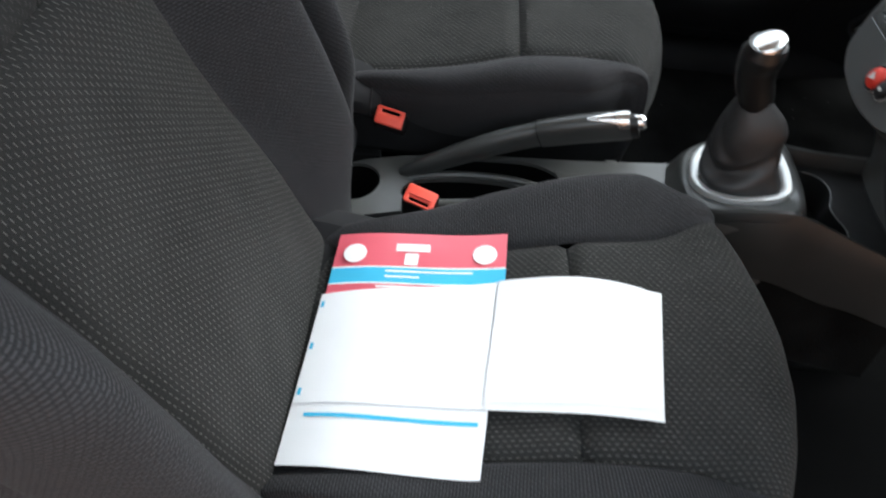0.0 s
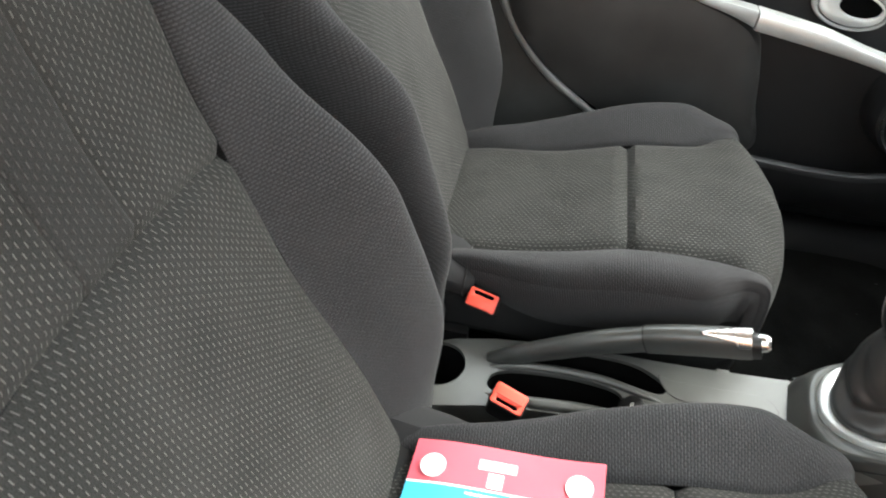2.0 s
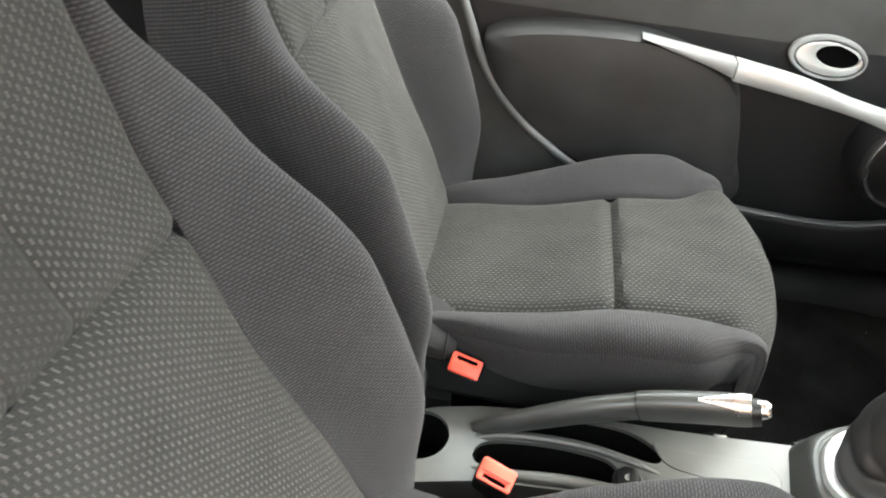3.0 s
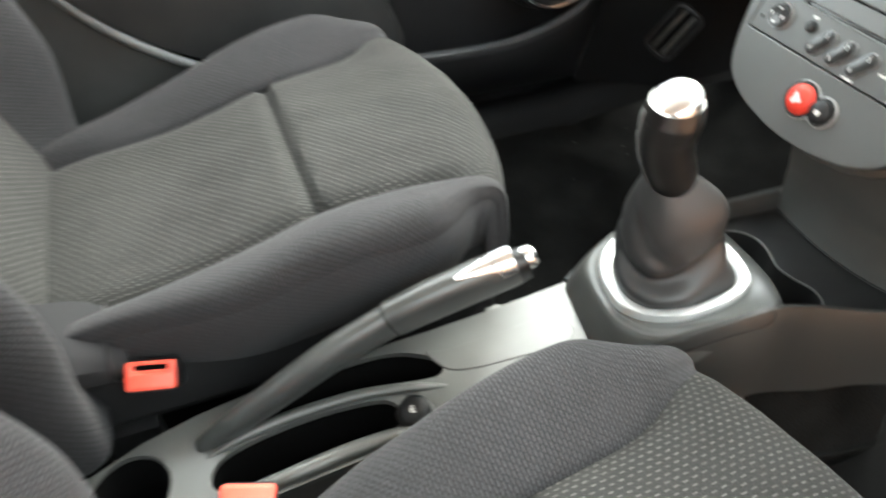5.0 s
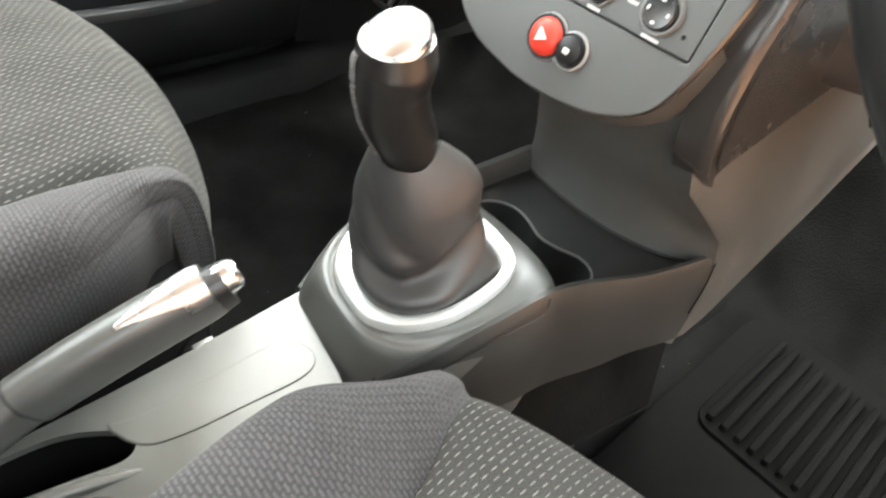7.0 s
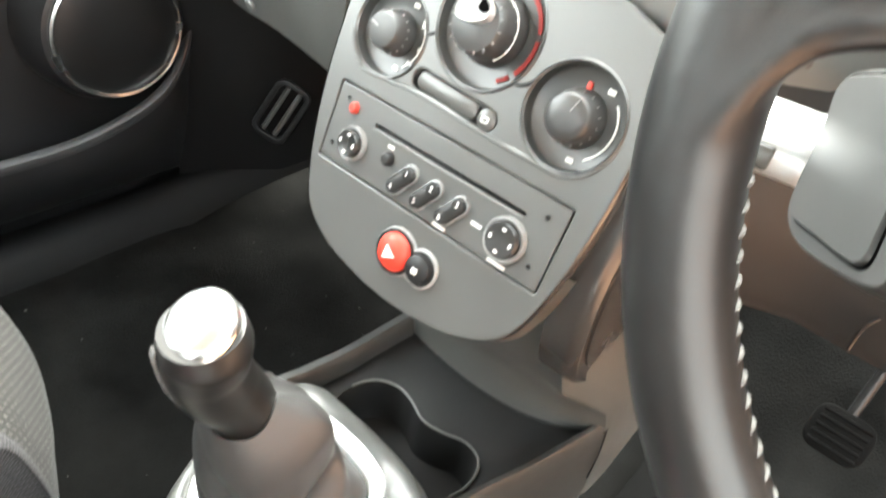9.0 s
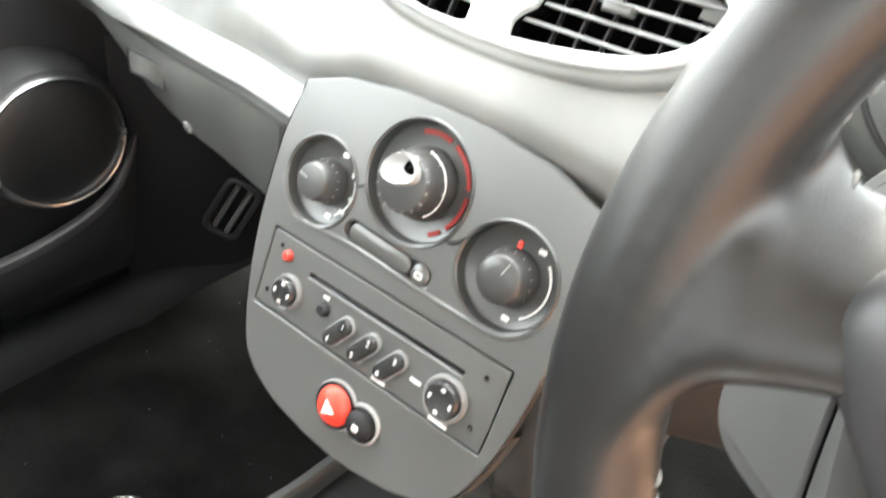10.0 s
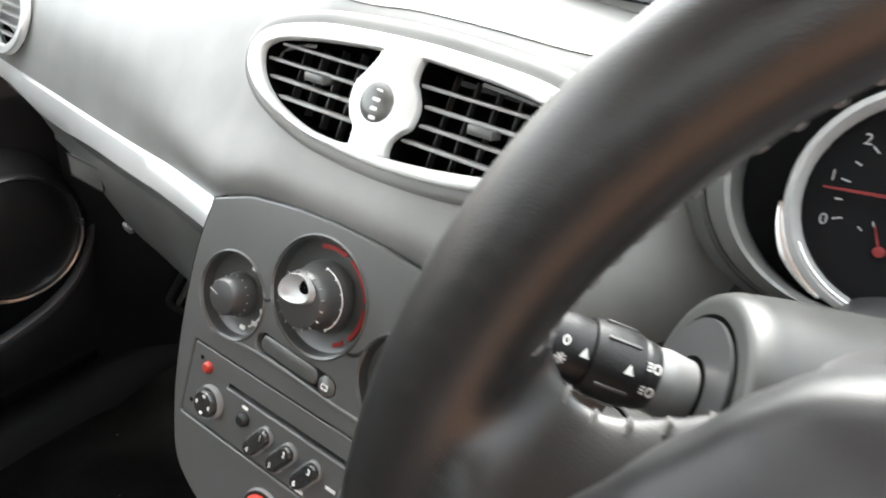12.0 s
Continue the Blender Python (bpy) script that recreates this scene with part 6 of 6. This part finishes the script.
part("rear_panel", sheet(rear_fill), UPPERDOOR, door, "dark grey door panel behind the piped line")
# silver pull from the pad's front top to the speaker
def pull(name, stations, material, label):
    rows = []
    for x, y, hi, lo in (tuple(q) for q in stations):
        e = min(0.004, (hi - lo) * 0.3)
        rows.append([Vector((x, y + 0.03, hi)), Vector((x, y + 0.003, hi)), Vector((x, y, hi - e)), Vector((x, y, lo + e)), Vector((x, y + 0.003, lo)), Vector((x, y + 0.03, lo))])
    part(name, capped(rows), material, door, label)


def stations(rows, n):
    x0, x1 = rows[0][0], rows[-1][0]
    xs = [x0 + (x1 - x0) * k / (n - 1) for k in range(n)]
    return [(x, *(curve([(r[0], r[c]) for r in rows], x) for c in (1, 2, 3))) for x in xs]


pull("pull_tip", stations([(-0.400, 0.578, 0.4855, 0.4845), (-0.336, 0.574, 0.4795, 0.468), (-0.292, 0.572, 0.4748, 0.458), (-0.252, 0.570, 0.4705, 0.445)], 14), SLAT, "grey wedge at the end of the pull")
pull("silver_pull", stations([(-0.250, 0.568, 0.4715, 0.4415), (-0.145, 0.566, 0.456, 0.428), (-0.062, 0.563, 0.4355, 0.4155), (0.025, 0.565, 0.418, 0.392)], 24), SILVER, "satin silver door pull")
HM = Matrix(((1, 0, 0, -0.104), (0, 0, -1, 0.638), (0, 1, 0, 0.478), (0, 0, 0, 1))) @ pose(0, 0, 0, 0, 0, -7)
handle = part("handle_recess", plate(ring(0, 0, 0.062, 0.035), (ring(0.003, -0.002, 0.055, 0.029),), 0.010, HM, 0.003), SLAT, door, "silver door release surround")
part("release_lever", plate(ring(0.003, -0.002, 0.053, 0.027), (ring(0.014, 0.004, 0.034, 0.017),), 0.008, HM, 0.003), SILVER, handle, "bright silver release lever")
part("recess_floor", plate(ring(0.003, -0.002, 0.055, 0.029), (), 0.002, HM @ pose(0, 0, 0.0005), 0), VOID, handle)
# speaker
spk = Matrix(((1, 0, 0, 0.090), (0, 0, -1, 0.590), (0, 1, 0, 0.337), (0, 0, 0, 1))) @ pose(0, 0, 0, 0, 0, 0)
part("speaker_pod", moved(turned([(0.100, -0.055), (0.096, -0.02), (0.088, 0.002), (0.080, 0.006)], 48), spk), DOORSKIN, door)
grille = part("speaker_grille", moved(turned([(0.0775, 0.005), (0.070, 0.009), (0.04, 0.012), (0, 0.013)], 48), spk), BLACK, door, "black speaker grille")
part("speaker_ring", moved(turned([(0.0765, 0.004), (0.0775, 0.011), (0.0800, 0.012), (0.0825, 0.010), (0.0830, 0.003)], 56), spk), CHROME, grille, "thin chrome speaker ring")
# door pocket with its lip
lip = spline([(-0.42, 0.585, 0.215), (-0.25, 0.572, 0.213), (-0.06, 0.567, 0.209), (0.045, 0.567, 0.219), (0.134, 0.570, 0.254), (0.185, 0.585, 0.32), (0.205, 0.61, 0.40)], 44)
rows = [[p + Vector((0, 0.012, -0.002)), p + Vector((0, 0.006, 0.005)), p + Vector((0, -0.001, 0.004)), p + Vector((0, -0.003, -0.006)), p + Vector((0.004, 0.006, -0.05)), Vector((p.x + 0.006, 0.60, min(p.z - 0.08, 0.115))), Vector((p.x, 0.64, 0.085))] for p in lip]
part("door_pocket", sheet(rows), DOORSKIN, door)
part("pocket_lip", sheet([[p + Vector((0, dy, dz)) for dy, dz in ((0.013, 0.0), (0.009, 0.0062), (0.002, 0.0070), (-0.0035, 0.0040), (-0.0048, -0.002), (-0.003, -0.007))] for p in lip]), LIP, door, "rounded dark grey lip of the door pocket")
sill = [[Vector((x, y + 0.03 * lerp([(0.15, 0), (0.42, 1)], x) * -3, z + lerp([(0.1, 0), (0.40, 0.10)], x))) for y, z in ((0.56, FLOOR - 0.01), (0.575, 0.062), (0.60, 0.078), (0.63, 0.076), (0.66, 0.05))] for x in [-0.9 + 1.4 * k / 30 for k in range(31)]]
tagged(part("door_sill", sheet(sill), SILLSKIN), "black plastic door sill trim", "sill", kind="structure")
sill = [[Vector((x, -y, z)) for y, z in ((0.56, FLOOR - 0.01), (0.575, 0.062), (0.60, 0.095), (0.65, 0.10), (0.70, 0.05))] for x in [-0.95 + 1.35 * k / 30 for k in range(31)]]
tagged(part("door_sill", sheet(sill), BLACK), "black plastic sill trim on the driver side", "sill", kind="structure")
kick = [[Vector((x, y, z)) for x, y, z in ((0.16, 0.60, 0.10), (0.20, 0.55, 0.12), (0.26, 0.49, 0.13), (0.36, 0.46, 0.15), (0.6, 0.45, 0.2))], [Vector((x, y, z)) for x, y, z in ((0.17, 0.60, 0.45), (0.21, 0.56, 0.45), (0.27, 0.51, 0.45), (0.37, 0.48, 0.45), (0.6, 0.47, 0.45))]]
tagged(part("kick_trim", sheet(kick), SILLSKIN), "black trim panel at the footwell side", "trim", kind="structure")
fv = thing("footwell_vent", "small black louvred vent on the footwell trim", "air vent", (0.258, 0.484, 0.230))
fm = Matrix.Translation((0.258, 0.484, 0.230)) @ Vector((-0.75, -0.6, 0.1)).to_track_quat("Z", "Y").to_matrix().to_4x4() @ pose(0, 0, 0, 0, 0, -28)
part("vent_frame", plate(rrect(-0.027, -0.047, 0.027, 0.047, 0.016), (rrect(-0.019, -0.039, 0.019, 0.039, 0.010),), 0.008, fm, 0.002), BLACK, fv)
for k in range(2):
    part("slat", brick(0.005, 0.074, 0.010, fm @ pose(-0.009 + 0.018 * k, 0, 0.002, 0, 20, 0), 0.001), PLASTIC, fv)

# ---- driver footwell ----
mat_ob = thing("floor_mat", "black rubber floor mat with a ribbed heel pad", "floor mat", (0.15, -0.36, FLOOR))
part("mat", plate(rrect(-0.10, -0.56, 0.36, -0.15, 0.04), (), 0.008, pose(0, 0, FLOOR + 0.006), 0.002), RUBBER, mat_ob)
part("heel_pad", plate(rrect(0.14, -0.50, 0.34, -0.185, 0.02), (), 0.004, pose(0, 0, FLOOR + 0.014), 0.001), RUBBER, mat_ob)
for k in range(18):
    part("rib", brick(0.175, 0.009, 0.010, pose(0.238, -0.198 - 0.0165 * k, FLOOR + 0.021), 0.003), RUBBER, mat_ob)
for nm, x, y, z, w in (("clutch_pedal", 0.375, -0.295, 0.17, 0.062), ("brake_pedal", 0.385, -0.39, 0.175, 0.066), ("accelerator_pedal", 0.40, -0.48, 0.15, 0.045)):
    pd = thing(nm, "black rubber-faced pedal on a steel arm", "pedal", (x, y, z), "foot pedals")
    pm = facing((x, y, z), 40)
    part("pad", plate(rrect(-w / 2, -0.026, w / 2, 0.026, 0.016), (), 0.010, pm, 0.003), RUBBER, pd)
    for k in range(5):
        part("rib", brick(w * 0.8, 0.004, 0.002, pm @ pose(0, -0.018 + 0.009 * k, 0.0098), 0.0008), RUBBER, pd)
    part("arm", tube([(x + 0.006, y, z), (x + 0.06, y, z + 0.12), (x + 0.10, y, z + 0.26)], [0.006, 0.006, 0.007], 10), BLACK, pd)

rng = random.Random(5)
bm = bmesh.new()
for k in range(70):
    x, y = rng.uniform(-0.2, 0.42), rng.choice((-1, 1)) * rng.uniform(0.12, 0.52)
    m = pose(x, y, floor_z(x) + (0.013 if y < 0 else 0.004), rng.uniform(0, 90), 0, rng.uniform(0, 360))
    q = bmesh.ops.create_icosphere(bm, subdivisions=1, radius=rng.uniform(0.0004, 0.0013))
    bmesh.ops.transform(bm, matrix=m @ Matrix.Diagonal((1.6, 1.0, 0.5, 1)), verts=q["verts"])
tagged(part("crumbs", bm, THREAD), "pale crumbs and lint scattered on the carpet", "crumbs", kind="stuff")

# ---- papers on the driver seat ----


def paper_z(x, y, lift):
    return cushion_z(x) + lift + 0.0005 * noise.noise(Vector((x * 14, y * 14, 3.1)))


def paper(name, corners, lift, material, label, curl=0.0, n=16):
    """A thin sheet over the cushion: four corners in x, y, in order round it."""
    a, b, c, d = (Vector(q) for q in corners)
    rows = []
    for i in range(n + 1):
        u = i / n
        row = []
        for j in range(n + 1):
            v = j / n
            p = (a * (1 - u) + b * u) * (1 - v) + (d * (1 - u) + c * u) * v
            edge_lift = curl * (4 * u * (1 - u)) * (1 - v) ** 2
            row.append(Vector((p.x, p.y, paper_z(p.x, p.y, lift) + edge_lift)))
        rows.append(row)
    low = [[p - Vector((0, 0, 0.0005)) for p in r] for r in rows]
    bm = sheet(rows)
    bm2 = sheet(low)
    me = bpy.data.meshes.new("tmp")
    bm2.to_mesh(me)
    bm2.free()
    bm.from_mesh(me)
    bpy.data.meshes.remove(me)
    e = thing(name, label, "paper", (*(a + c) / 2, cushion_z(((a + c) / 2).x)))
    part("sheet", bm, material, e)
    return e


def printed(e, corners, lift, u0, u1, v0, v1, material, name="print", label=""):
    a, b, c, d = (Vector(q) for q in corners)
    rows = []
    for i in range(13):
        u = u0 + (u1 - u0) * i / 12
        row = []
        for j in range(5):
            v = v0 + (v1 - v0) * j / 4
            p = (a * (1 - u) + b * u) * (1 - v) + (d * (1 - u) + c * u) * v
            row.append(Vector((p.x, p.y, paper_z(p.x, p.y, lift) + 0.0008)))
        rows.append(row)
    return part(name, sheet(rows), material, e, label)


L1 = ((-0.616, -0.139), (-0.424, -0.149), (-0.430, -0.285), (-0.622, -0.277))
leaf = paper("leaflet", L1, 0.002, PINK, "crimson and blue leaflet with white emblems under papers")
printed(leaf, L1, 0.002, 0.0, 1.0, 0.37, 0.52, BLUE, "blue_band", "blue printed band")
printed(leaf, L1, 0.002, 0.0, 1.0, 0.355, 0.37, PAPER, "white_rule")
printed(leaf, L1, 0.002, 0.0, 1.0, 0.52, 0.535, PAPER, "white_rule")
printed(leaf, L1, 0.0023, 0.36, 0.56, 0.12, 0.20, PAPER, "emblem")
printed(leaf, L1, 0.0023, 0.42, 0.50, 0.22, 0.34, PAPER, "emblem")
for u in (0.12, 0.88):
    a, b, c, d = (Vector(q) for q in L1)
    p = (a * (1 - u) + b * u) * 0.78 + (d * (1 - u) + c * u) * 0.22
    m = Matrix.Translation((p.x, p.y, paper_z(p.x, p.y, 0.0030))) @ pose(0, 0, 0, 0, -13, 0)
    part("emblem_disc", plate(ring(0, 0, 0.0135, n=32), (), 0.0005, m, 0), PAPER, leaf, "round white emblem")
for k in range(2):
    printed(leaf, L1, 0.0026, 0.32, 0.82 - 0.3 * k, 0.40 + 0.055 * k, 0.418 + 0.055 * k, PAPER, "lettering")
printed(leaf, L1, 0.0026, 0.28, 0.72, 0.555, 0.575, PAPER, "lettering")
L2 = ((-0.626, -0.284), (-0.436, -0.292), (-0.448, -0.434), (-0.635, -0.419))
low_sheet = paper("form", L2, 0.004, PAPER, "white form with a blue rule under other papers")
printed(low_sheet, L2, 0.0040, 0.08, 0.96, 0.615, 0.645, BLUE, "blue_band", "pale blue printed band")
L3 = ((-0.623, -0.227), (-0.431, -0.219), (-0.442, -0.366), (-0.630, -0.357))
top_sheet = paper("letter", L3, 0.0056, PAPER, "blank white letter lying on the leaflet")
for k in range(3):
    printed(top_sheet, L3, 0.0056, 0.01, 0.03, 0.08 + 0.4 * k, 0.14 + 0.4 * k, BLUE, "lettering")
for k in range(3):
    printed(top_sheet, L3, 0.0057, 0.50 + 0.03 * k, 0.514 + 0.03 * k, 0.66, 0.667, SLAT, "lettering")
L4 = ((-0.436, -0.222), (-0.273, -0.240), (-0.290, -0.381), (-0.445, -0.367))
fold = paper("letter", L4, 0.0066, PAPER, "folded white letter with a raised crease", 0.007)
L5 = ((-0.434, -0.219), (-0.289, -0.236), (-0.300, -0.370), (-0.447, -0.360))
paper("letter", L5, 0.0076, PAPER, "folded white letter on top of the stack", 0.009)
